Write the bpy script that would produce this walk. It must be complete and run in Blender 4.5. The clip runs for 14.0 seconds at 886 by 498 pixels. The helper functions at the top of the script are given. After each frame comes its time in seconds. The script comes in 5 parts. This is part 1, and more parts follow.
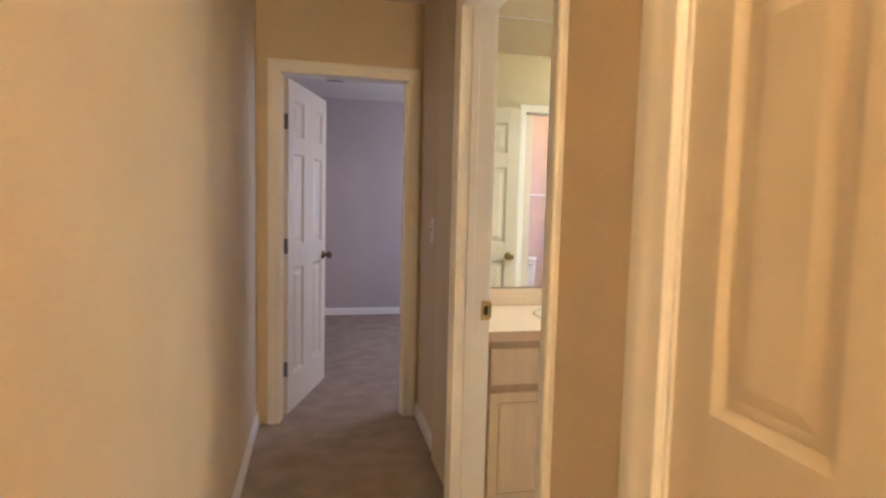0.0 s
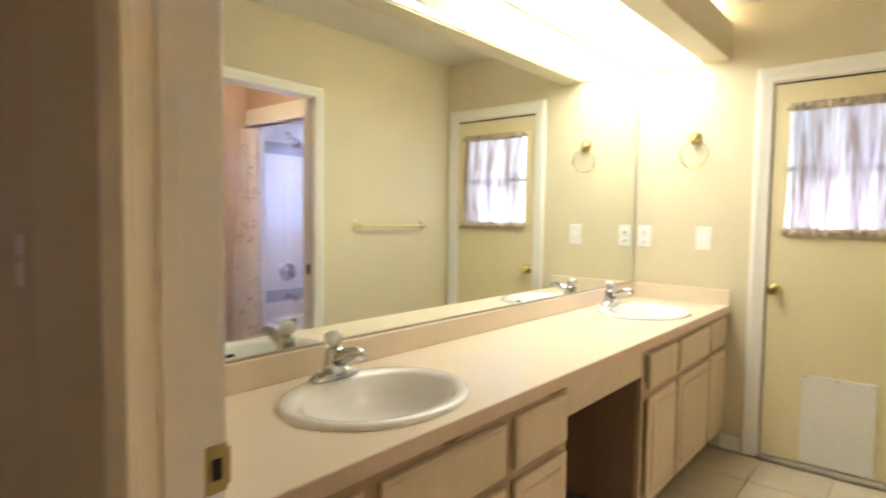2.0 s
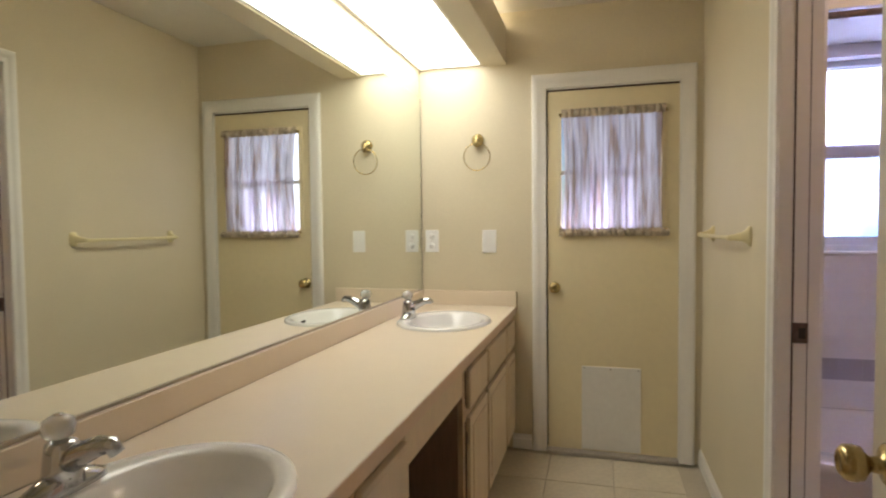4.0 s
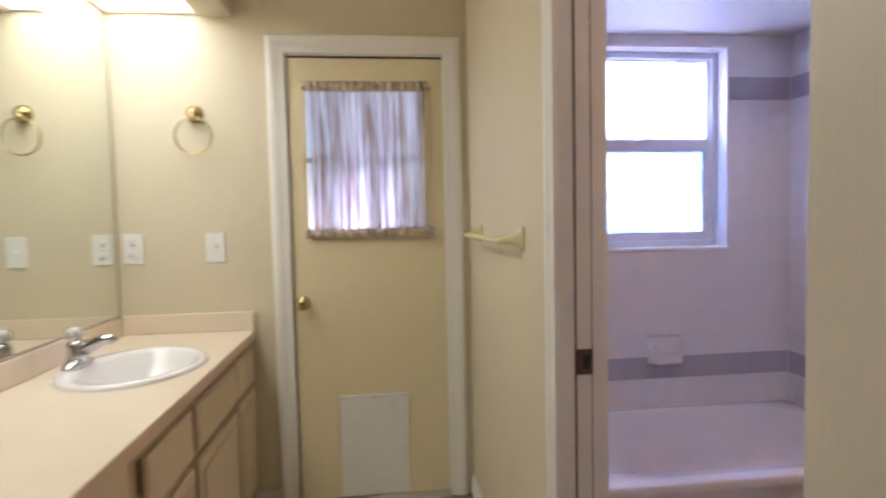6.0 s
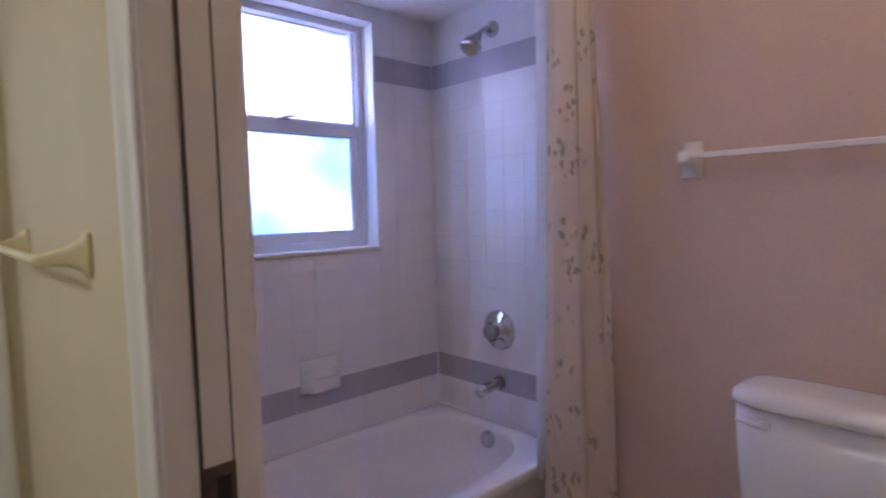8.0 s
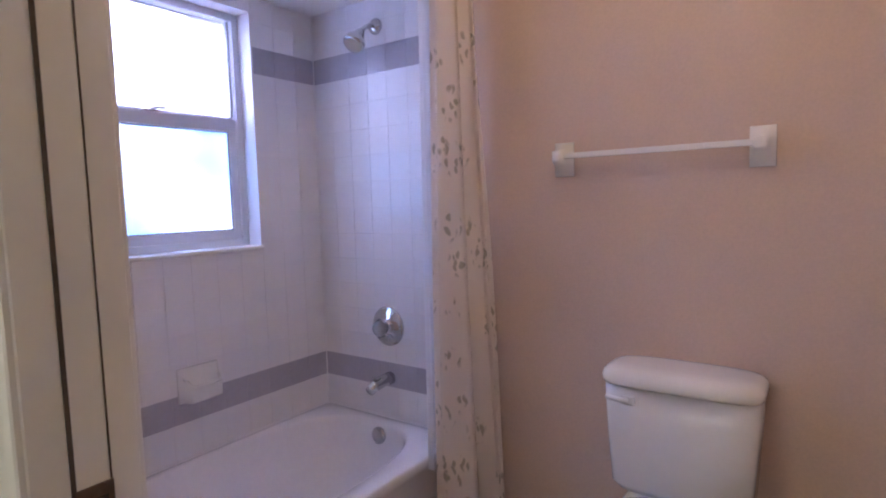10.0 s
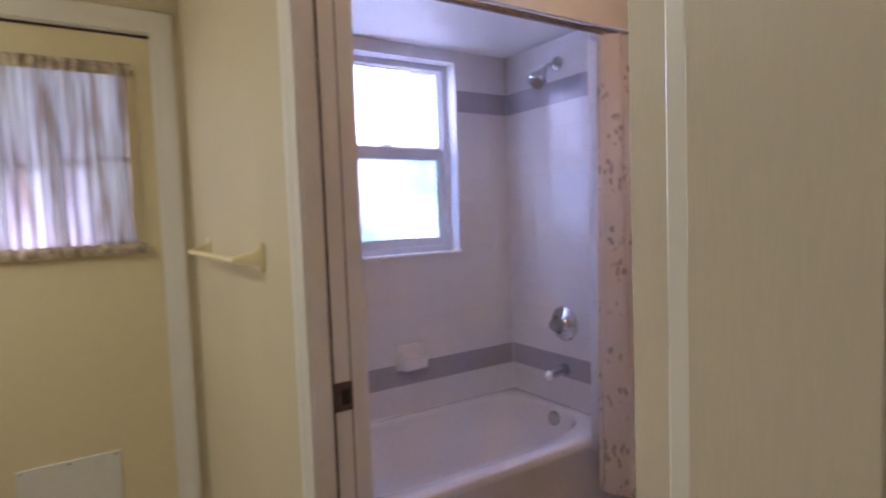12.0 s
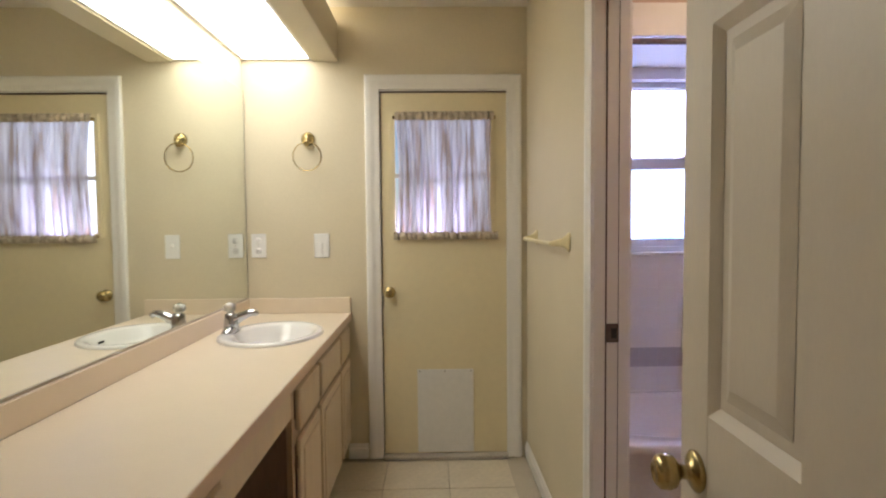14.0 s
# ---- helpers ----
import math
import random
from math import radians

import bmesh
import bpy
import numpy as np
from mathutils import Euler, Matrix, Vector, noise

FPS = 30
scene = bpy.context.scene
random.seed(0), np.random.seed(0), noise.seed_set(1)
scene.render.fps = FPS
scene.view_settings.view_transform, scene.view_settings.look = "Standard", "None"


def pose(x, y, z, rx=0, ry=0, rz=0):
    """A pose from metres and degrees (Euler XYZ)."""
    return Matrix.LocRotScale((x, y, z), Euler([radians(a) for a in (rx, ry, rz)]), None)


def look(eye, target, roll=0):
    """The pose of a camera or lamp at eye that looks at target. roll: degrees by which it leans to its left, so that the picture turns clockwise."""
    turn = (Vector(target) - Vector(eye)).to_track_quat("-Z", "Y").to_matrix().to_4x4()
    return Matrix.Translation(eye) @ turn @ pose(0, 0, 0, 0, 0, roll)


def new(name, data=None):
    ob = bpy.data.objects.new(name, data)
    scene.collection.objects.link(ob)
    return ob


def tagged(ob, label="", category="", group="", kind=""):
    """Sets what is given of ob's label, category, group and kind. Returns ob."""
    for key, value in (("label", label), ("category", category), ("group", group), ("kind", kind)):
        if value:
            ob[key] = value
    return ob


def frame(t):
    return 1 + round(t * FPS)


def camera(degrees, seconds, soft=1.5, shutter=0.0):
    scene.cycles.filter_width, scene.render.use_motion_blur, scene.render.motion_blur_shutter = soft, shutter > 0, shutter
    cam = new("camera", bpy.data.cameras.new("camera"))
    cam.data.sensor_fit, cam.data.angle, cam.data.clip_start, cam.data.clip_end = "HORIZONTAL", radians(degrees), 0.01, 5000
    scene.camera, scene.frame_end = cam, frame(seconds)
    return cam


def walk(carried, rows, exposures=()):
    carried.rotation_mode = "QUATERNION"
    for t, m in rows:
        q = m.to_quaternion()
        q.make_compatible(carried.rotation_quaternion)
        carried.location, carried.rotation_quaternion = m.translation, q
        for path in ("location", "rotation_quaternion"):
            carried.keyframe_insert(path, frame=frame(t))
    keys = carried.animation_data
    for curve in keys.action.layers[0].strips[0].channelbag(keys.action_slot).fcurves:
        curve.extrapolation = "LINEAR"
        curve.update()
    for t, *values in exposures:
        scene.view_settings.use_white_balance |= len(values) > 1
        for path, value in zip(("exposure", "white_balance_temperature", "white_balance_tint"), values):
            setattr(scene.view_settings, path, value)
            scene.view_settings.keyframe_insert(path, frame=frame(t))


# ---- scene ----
# ---------- camera ----------
cam = camera(76.3, 14.0, soft=2.0, shutter=0.5)
PATH = [
    (0, (0.04, -0.05, 1.309), (0.477, 1.896, 1.153), 1.4),
    (0.5, (0.072, 0.33, 1.292), (0.669, 2.233, 1.141), 1.4),
    (1, (0.115, 0.704, 1.296), (0.914, 2.533, 1.155), 1.5),
    (1.5, (0.152, 1.017, 1.291), (1.32, 2.636, 1.163), 1.1),
    (2, (0.256, 1.2, 1.295), (1.779, 2.492, 1.183), 0.8),
    (2.5, (0.4, 1.333, 1.28), (2.089, 2.398, 1.178), 0.3),
    (4.8, (0.643, 1.583, 1.311), (2.62, 1.869, 1.208), -0.7),
    (5, (0.713, 1.552, 1.328), (2.696, 1.779, 1.216), -0.7),
    (5.5, (0.916, 1.499, 1.322), (2.913, 1.53, 1.21), -0.9),
    (6, (1.141, 1.452, 1.304), (3.125, 1.224, 1.194), -1.2),
    (6.5, (1.348, 1.43, 1.325), (3.238, 0.788, 1.203), -1.7),
    (7, (1.513, 1.327, 1.316), (3.284, 0.41, 1.173), -1.4),
    (7.5, (1.635, 1.227, 1.316), (3.285, 0.106, 1.168), -1.6),
    (8, (1.731, 1.224, 1.298), (3.194, -0.132, 1.152), -1.4),
    (8.5, (1.759, 1.235, 1.282), (2.996, -0.33, 1.139), -1.2),
    (8.7, (1.776, 1.243, 1.286), (2.932, -0.382, 1.13), -1.4),
    (10.8, (1.679, 1.241, 1.329), (2.854, -0.368, 1.153), -2.1),
    (11, (1.661, 1.297, 1.35), (2.874, -0.284, 1.181), -2.2),
    (11.5, (1.485, 1.375, 1.322), (2.941, 0.011, 1.186), -1.9),
    (12, (1.331, 1.418, 1.328), (3.005, 0.332, 1.205), -2.1),
    (12.5, (1.219, 1.44, 1.321), (3.077, 0.708, 1.206), -1.6),
    (13, (1.085, 1.507, 1.326), (3.042, 1.111, 1.217), -1.2),
    (13.5, (0.823, 1.542, 1.326), (2.814, 1.38, 1.223), -0.7),
    (14, (0.611, 1.552, 1.322), (2.608, 1.516, 1.224), -0.5),
]
EXPOSURES = [(0, 1.66, 5950, 11), (0.5, 1.54, 6150, 9), (1, 1.46, 6400, 7), (1.5, 1.22, 6450, 7), (2, 0.98, 6350, 6), (2.5, 0.85, 6400, 7), (4.8, -0.25, 6200, 13), (5, -0.22, 6200, 13), (5.5, 0, 6050, 13), (6, 0.2, 5850, 14), (6.5, 0.23, 5800, 14), (7, 0.06, 5750, 15), (7.5, -0.24, 5650, 14), (8, -0.34, 5600, 14), (8.7, -0.22, 5600, 14), (10.8, 0.36, 5750, 10), (11, 0.44, 5750, 10), (11.5, 0.1, 5900, 13), (12, -0.14, 6050, 13), (12.5, -0.34, 6050, 13), (13, -0.35, 6050, 13), (13.5, -0.12, 6100, 13), (14, 0.08, 6150, 13)]
walk(cam, [(t, look(eye, target, roll)) for t, eye, target, roll in PATH], EXPOSURES)


# ---------- plan (metres) ----------
XE = 3.72          # east wall of the vanity room
XW = 0.68          # its west wall, bath side
XH = 0.560         # the same wall, hall side
XL = -0.295         # hall, far side
YM = 2.576         # mirror wall
YS = 1.03          # south wall of the vanity room
YT = 0.915         # north wall of the tub room
YB = -0.595        # south wall of the tub room
XT = 1.48          # west wall of the tub room
XTILE = 3.735      # tile face beside the tub
CEIL = 2.48
XH2 = 0.650        # the hall wall past the bathroom door
YF, YF2 = 3.313, 3.43   # wall with the bedroom doorway
YBK = 6.54         # back wall of the bedroom
EJS, EJN = 1.165, 2.0   # entry jambs
TJW, TJE = 1.600, 2.434  # tub doorway jambs

# ---------- world and lights ----------
world = bpy.data.worlds.new("world")
scene.world = world
world.use_nodes = True
nt = world.node_tree
sky = nt.nodes.new("ShaderNodeTexSky")
sky.sky_type = "NISHITA"
sky.sun_disc = False
sky.sun_elevation = radians(50)
sky.sun_rotation = radians(-120)
nt.nodes["Background"].inputs["Strength"].default_value = 0.10
nt.links.new(sky.outputs[0], nt.nodes["Background"].inputs["Color"])


def lamp(name, kind, m, energy, color, size=None, size_y=None, radius=None, spread=None):
    data = bpy.data.lights.new(name, kind)
    data.energy, data.color = energy, color
    if kind == "AREA":
        data.shape, data.size, data.size_y = "RECTANGLE", size, size_y or size
        if spread:
            data.spread = radians(spread)
    if radius is not None:
        data.shadow_soft_size = radius
    ob = new(name, data)
    ob.matrix_world = m
    return ob


sun_data = bpy.data.lights.new("sun", "SUN")
sun_data.energy, sun_data.angle, sun_data.color = 2.5, radians(0.5), (1.0, 0.95, 0.87)
sun = new("sun", sun_data)
sun.matrix_world = look((-10, -6, 14), (0, 0, 0))

DAY = (0.66, 0.62, 1.0)
TUBE = (1.0, 0.90, 0.66)
lamp("window_daylight", "AREA", look((4.37, 0.13, 2.13), (3.85, 0.13, 1.33)), 1500, DAY, 0.85, 0.98, spread=116)
lamp("door_daylight", "AREA", look((3.95, 1.49, 1.6), (0, 1.49, 1.5)), 2.9, (0.80, 0.78, 1.0), 0.6, 0.7)
lamp("bedroom_daylight", "AREA", look((2.62, 4.9, 1.5), (0, 4.9, 1.2)), 11, (0.86, 0.81, 1.0), 1.3, 1.3)
lamp("hall_bulb", "POINT", pose(0.475, -1.05, 2.34), 28, (1.0, 0.735, 0.405), radius=0.09)
lamp("toilet_room_bulb", "POINT", pose(2.15, 0.25, 2.36), 7.5, (1.0, 0.76, 0.50), radius=0.07)
lamp("tube_glow_up", "AREA", pose(2.83, 2.39, 2.30, 180, 0, 0), 11, TUBE, 1.6, 0.2)

# ---------- materials ----------


def material(name, color, rough=0.5, metal=0.0, vary=0.05, scale=3.0, fine=60.0, bump=0.05, stretch=(1, 1, 1), random_vary=0.0,
             spec=0.5, coat=0.0, dark=None):
    m = bpy.data.materials.new(name)
    m.use_nodes = True
    n, l = m.node_tree.nodes, m.node_tree.links
    b = n["Principled BSDF"]
    b.inputs["Roughness"].default_value = rough
    b.inputs["Metallic"].default_value = metal
    b.inputs["Specular IOR Level"].default_value = spec
    b.inputs["Coat Weight"].default_value = coat
    co = n.new("ShaderNodeTexCoord")
    mp = n.new("ShaderNodeMapping")
    mp.inputs["Scale"].default_value = stretch
    l.new(co.outputs["Object"], mp.inputs["Vector"])
    big, small = n.new("ShaderNodeTexNoise"), n.new("ShaderNodeTexNoise")
    big.inputs["Scale"].default_value, small.inputs["Scale"].default_value = scale, fine
    big.inputs["Detail"].default_value, small.inputs["Detail"].default_value = 4.0, 3.0
    for t in (big, small):
        l.new(mp.outputs[0], t.inputs["Vector"])
    mix = n.new("ShaderNodeMix")
    mix.data_type = "RGBA"
    low = dark or tuple(c * (1 - 2.2 * vary) for c in color)
    high = tuple(min(1, c * (1 + vary)) for c in color)
    mix.inputs["A"].default_value, mix.inputs["B"].default_value = (*low, 1), (*high, 1)
    add = n.new("ShaderNodeMath")
    add.operation = "MULTIPLY_ADD"
    l.new(small.outputs[0], add.inputs[0])
    add.inputs[1].default_value = 0.5
    half = n.new("ShaderNodeMath")
    half.operation = "MULTIPLY"
    l.new(big.outputs[0], half.inputs[0])
    half.inputs[1].default_value = 0.5
    l.new(half.outputs[0], add.inputs[2])
    ramp = n.new("ShaderNodeMapRange")
    ramp.inputs["From Min"].default_value, ramp.inputs["From Max"].default_value = 0.3, 0.7
    l.new(add.outputs[0], ramp.inputs["Value"])
    l.new(ramp.outputs[0], mix.inputs["Factor"])
    out = mix.outputs["Result"]
    if random_vary:
        info = n.new("ShaderNodeObjectInfo")
        rng = n.new("ShaderNodeMapRange")
        rng.inputs["To Min"].default_value, rng.inputs["To Max"].default_value = 1 - random_vary, 1 + random_vary
        l.new(info.outputs["Random"], rng.inputs["Value"])
        hsv = n.new("ShaderNodeHueSaturation")
        l.new(rng.outputs[0], hsv.inputs["Value"])
        l.new(out, hsv.inputs["Color"])
        out = hsv.outputs[0]
    l.new(out, b.inputs["Base Color"])
    if bump:
        bp = n.new("ShaderNodeBump")
        bp.inputs["Strength"].default_value = bump
        bp.inputs["Distance"].default_value = 0.004
        l.new(small.outputs[0], bp.inputs["Height"])
        l.new(bp.outputs[0], b.inputs["Normal"])
    return m


CREAM = material("cream_wall_paint", (0.70, 0.62, 0.455), 0.55, vary=0.03, fine=130, bump=0.16)
PEACH = material("peach_wall_paint", (0.64, 0.48, 0.375), 0.6, vary=0.04, fine=130, bump=0.16)
TAN = material("tan_wall_paint", (0.69, 0.565, 0.40), 0.6, vary=0.04, fine=130, bump=0.16)
GREIGE = material("greige_wall_paint", (0.50, 0.44, 0.42), 0.6, vary=0.04, fine=130, bump=0.16)
CEILP = material("white_ceiling_texture", (0.80, 0.76, 0.68), 0.8, vary=0.04, fine=90, bump=0.5)
TRIM = material("white_trim_paint", (0.86, 0.835, 0.79), 0.35, vary=0.014, scale=2, fine=40, bump=0.03)
DOORW = material("white_door_paint", (0.74, 0.665, 0.55), 0.38, vary=0.03, scale=2, fine=90, bump=0.08, stretch=(6, 6, 0.6))
YELLOW = material("aged_cream_door_paint", (0.80, 0.70, 0.46), 0.42, vary=0.02, scale=1.7, fine=30, bump=0.04)
PATCH = material("white_panel_paint", (0.83, 0.81, 0.77), 0.4, vary=0.03, fine=30)
LAMINATE = material("almond_laminate", (0.79, 0.675, 0.53), 0.32, vary=0.02, scale=8, fine=300, bump=0.01)
OAK = material("whitewashed_oak", (0.74, 0.60, 0.42), 0.42, vary=0.055, scale=3, fine=45, bump=0.08, stretch=(5, 5, 0.35))
# frame oak, darkened to carry the shade between the fronts
OAKD = material("oak_frame_with_gap_shade", (0.52, 0.37, 0.23), 0.45, vary=0.10, scale=3, fine=45, bump=0.08, stretch=(5, 5, 0.35))
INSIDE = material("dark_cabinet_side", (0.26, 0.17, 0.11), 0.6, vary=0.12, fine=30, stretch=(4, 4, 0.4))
PORCELAIN = material("white_porcelain", (0.84, 0.82, 0.79), 0.12, vary=0.01, bump=0.0, coat=0.3)
ENAMEL = material("white_tub_enamel", (0.92, 0.90, 0.91), 0.14, vary=0.02, bump=0.0, coat=0.2)
TILE = material("white_glazed_tile", (0.85, 0.83, 0.83), 0.12, vary=0.015, bump=0.01, random_vary=0.005)
GREYTILE = material("grey_glazed_tile", (0.480, 0.456, 0.499), 0.15, vary=0.03, bump=0.01, random_vary=0.03)
GROUT = material("white_grout", (0.84, 0.82, 0.82), 0.7, vary=0.02, fine=200, bump=0.1)
FLOORTILE = material("beige_floor_tile", (0.66, 0.58, 0.44), 0.35, vary=0.07, scale=5, fine=40, bump=0.04, random_vary=0.04)
FGROUT = material("tan_floor_grout", (0.57, 0.50, 0.385), 0.85, vary=0.1, fine=150, bump=0.2)
CARPET = material("tan_carpet", (0.42, 0.33, 0.27), 0.95, vary=0.16, scale=7, fine=260, bump=0.9, spec=0.1)
BRASS = material("aged_brass", (0.58, 0.46, 0.22), 0.27, 1.0, vary=0.15, scale=20, bump=0.02)
CHROME = material("chrome", (0.58, 0.585, 0.60), 0.10, 1.0, vary=0.02, bump=0.0)
STEEL = material("dull_hinge_metal", (0.36, 0.30, 0.24), 0.4, 1.0, vary=0.15, bump=0.02)
HINGE = material("brown_hinge_metal", (0.22, 0.17, 0.14), 0.45, 0.8, vary=0.2, bump=0.02)
BRONZE = material("dark_strike_metal", (0.16, 0.12, 0.10), 0.4, 0.9, vary=0.2, bump=0.02)
ALU = material("white_aluminium_frame", (0.74, 0.75, 0.78), 0.35, vary=0.02, bump=0.0)
BEAD = material("grey_glazing_bead", (0.20, 0.21, 0.24), 0.6, vary=0.1, bump=0.0)
IVORY = material("ivory_plastic", (0.84, 0.74, 0.44), 0.3, vary=0.03, bump=0.0)
PLATE = material("white_switch_plastic", (0.85, 0.84, 0.82), 0.3, vary=0.01, bump=0.0)
JAMB_SHADE = material("dim_brown_gap_shade", (0.10, 0.075, 0.065), 0.8, vary=0.2, bump=0.02)
DARK = material("dark_gap", (0.03, 0.027, 0.025), 0.8, vary=0.1)
CHANNEL = material("dull_brown_channel", (0.46, 0.39, 0.30), 0.45, vary=0.1, fine=120, bump=0.02)
SILL = material("worn_threshold", (0.45, 0.40, 0.33), 0.55, vary=0.15, fine=90, bump=0.05)
RUFFLE = material("beige_check_cloth", (0.62, 0.52, 0.39), 0.9, vary=0.35, scale=28, fine=200, bump=0.1)
ACRYLIC = material("clear_acrylic", (0.9, 0.9, 0.9), 0.08, vary=0.0, bump=0.0)
GRASS = material("lawn", (0.07, 0.10, 0.04), 0.9, vary=0.2, fine=20, bump=0.3)
ACRYLIC.node_tree.nodes["Principled BSDF"].inputs["Transmission Weight"].default_value = 0.65


def plain(name, build):
    m = bpy.data.materials.new(name)
    m.use_nodes = True
    n, l = m.node_tree.nodes, m.node_tree.links
    n.remove(n["Principled BSDF"])
    l.new(build(n, l), n["Material Output"].inputs["Surface"])
    return m


def mirror_nodes(n, l):
    g = n.new("ShaderNodeBsdfGlossy")
    g.inputs["Color"].default_value = (0.86, 0.89, 0.85, 1)
    g.inputs["Roughness"].default_value = 0.0
    return g.outputs[0]


def panel_nodes(n, l):
    e = n.new("ShaderNodeEmission")
    e.inputs["Color"].default_value = (0.98, 0.94, 0.80, 1)
    e.inputs["Strength"].default_value = 7.6
    return e.outputs[0]


def frosted(n, l, low, high, straight):
    t, g, mx = n.new("ShaderNodeBsdfTranslucent"), n.new("ShaderNodeBsdfGlossy"), n.new("ShaderNodeMixShader")
    no, cr = n.new("ShaderNodeTexNoise"), n.new("ShaderNodeValToRGB")
    co = n.new("ShaderNodeTexCoord")
    no.inputs["Scale"].default_value = 1.9
    l.new(co.outputs["Object"], no.inputs["Vector"])
    cr.color_ramp.elements[0].position, cr.color_ramp.elements[0].color = 0.30, low
    cr.color_ramp.elements[1].position, cr.color_ramp.elements[1].color = 0.66, high
    l.new(no.outputs[0], cr.inputs[0])
    l.new(cr.outputs[0], t.inputs["Color"])
    g.inputs["Roughness"].default_value = 0.25
    mx.inputs[0].default_value = 0.08
    # part of the light keeps its way down from the sky
    rf, both = n.new("ShaderNodeBsdfRefraction"), n.new("ShaderNodeMixShader")
    rf.inputs["Roughness"].default_value, rf.inputs["IOR"].default_value = 0.22, 1.25
    l.new(cr.outputs[0], rf.inputs["Color"])
    both.inputs[0].default_value = straight
    l.new(t.outputs[0], both.inputs[1])
    l.new(rf.outputs[0], both.inputs[2])
    l.new(both.outputs[0], mx.inputs[1])
    l.new(g.outputs[0], mx.inputs[2])
    return mx.outputs[0]


def frosted_nodes(n, l):
    return frosted(n, l, (0.45, 0.48, 0.50, 1), (0.53, 0.54, 0.56, 1), 0.82)


def screened_nodes(n, l):
    return frosted(n, l, (0.15, 0.23, 0.29, 1), (0.45, 0.48, 0.49, 1), 0.78)


def clear_nodes(n, l):
    t, g, mx, f = (n.new("ShaderNodeBsdfTransparent"), n.new("ShaderNodeBsdfGlossy"), n.new("ShaderNodeMixShader"),
                   n.new("ShaderNodeFresnel"))
    g.inputs["Roughness"].default_value = 0.02
    l.new(f.outputs[0], mx.inputs[0])
    l.new(t.outputs[0], mx.inputs[1])
    l.new(g.outputs[0], mx.inputs[2])
    return mx.outputs[0]


def sheer_nodes(n, l):
    t, d, mx, tr, mx2 = (n.new("ShaderNodeBsdfTranslucent"), n.new("ShaderNodeBsdfDiffuse"), n.new("ShaderNodeMixShader"),
                         n.new("ShaderNodeBsdfTransparent"), n.new("ShaderNodeMixShader"))
    co, mp, no, cr = (n.new("ShaderNodeTexCoord"), n.new("ShaderNodeMapping"), n.new("ShaderNodeTexNoise"),
                      n.new("ShaderNodeValToRGB"))
    mp.inputs["Scale"].default_value = (1, 13, 1.0)
    no.inputs["Scale"].default_value = 2.8
    no.inputs["Detail"].default_value = 5.0
    l.new(co.outputs["Object"], mp.inputs[0])
    l.new(mp.outputs[0], no.inputs["Vector"])
    # stripes mix tan cloth colour with painted fold shade and bright gaps
    cr.color_ramp.elements[0].position, cr.color_ramp.elements[0].color = 0.37, (0.40, 0.29, 0.22, 1)
    mid = cr.color_ramp.elements.new(0.47)
    mid.color = (0.58, 0.54, 0.57, 1)
    last = cr.color_ramp.elements[2]
    last.position, last.color = 0.62, (0.80, 0.79, 0.83, 1)
    l.new(no.outputs[0], cr.inputs[0])
    for s in (t, d):
        l.new(cr.outputs[0], s.inputs["Color"])
    mx.inputs[0].default_value = 0.45
    l.new(t.outputs[0], mx.inputs[1])
    l.new(d.outputs[0], mx.inputs[2])
    mx2.inputs[0].default_value = 0.12
    l.new(mx.outputs[0], mx2.inputs[1])
    l.new(tr.outputs[0], mx2.inputs[2])
    return mx2.outputs[0]


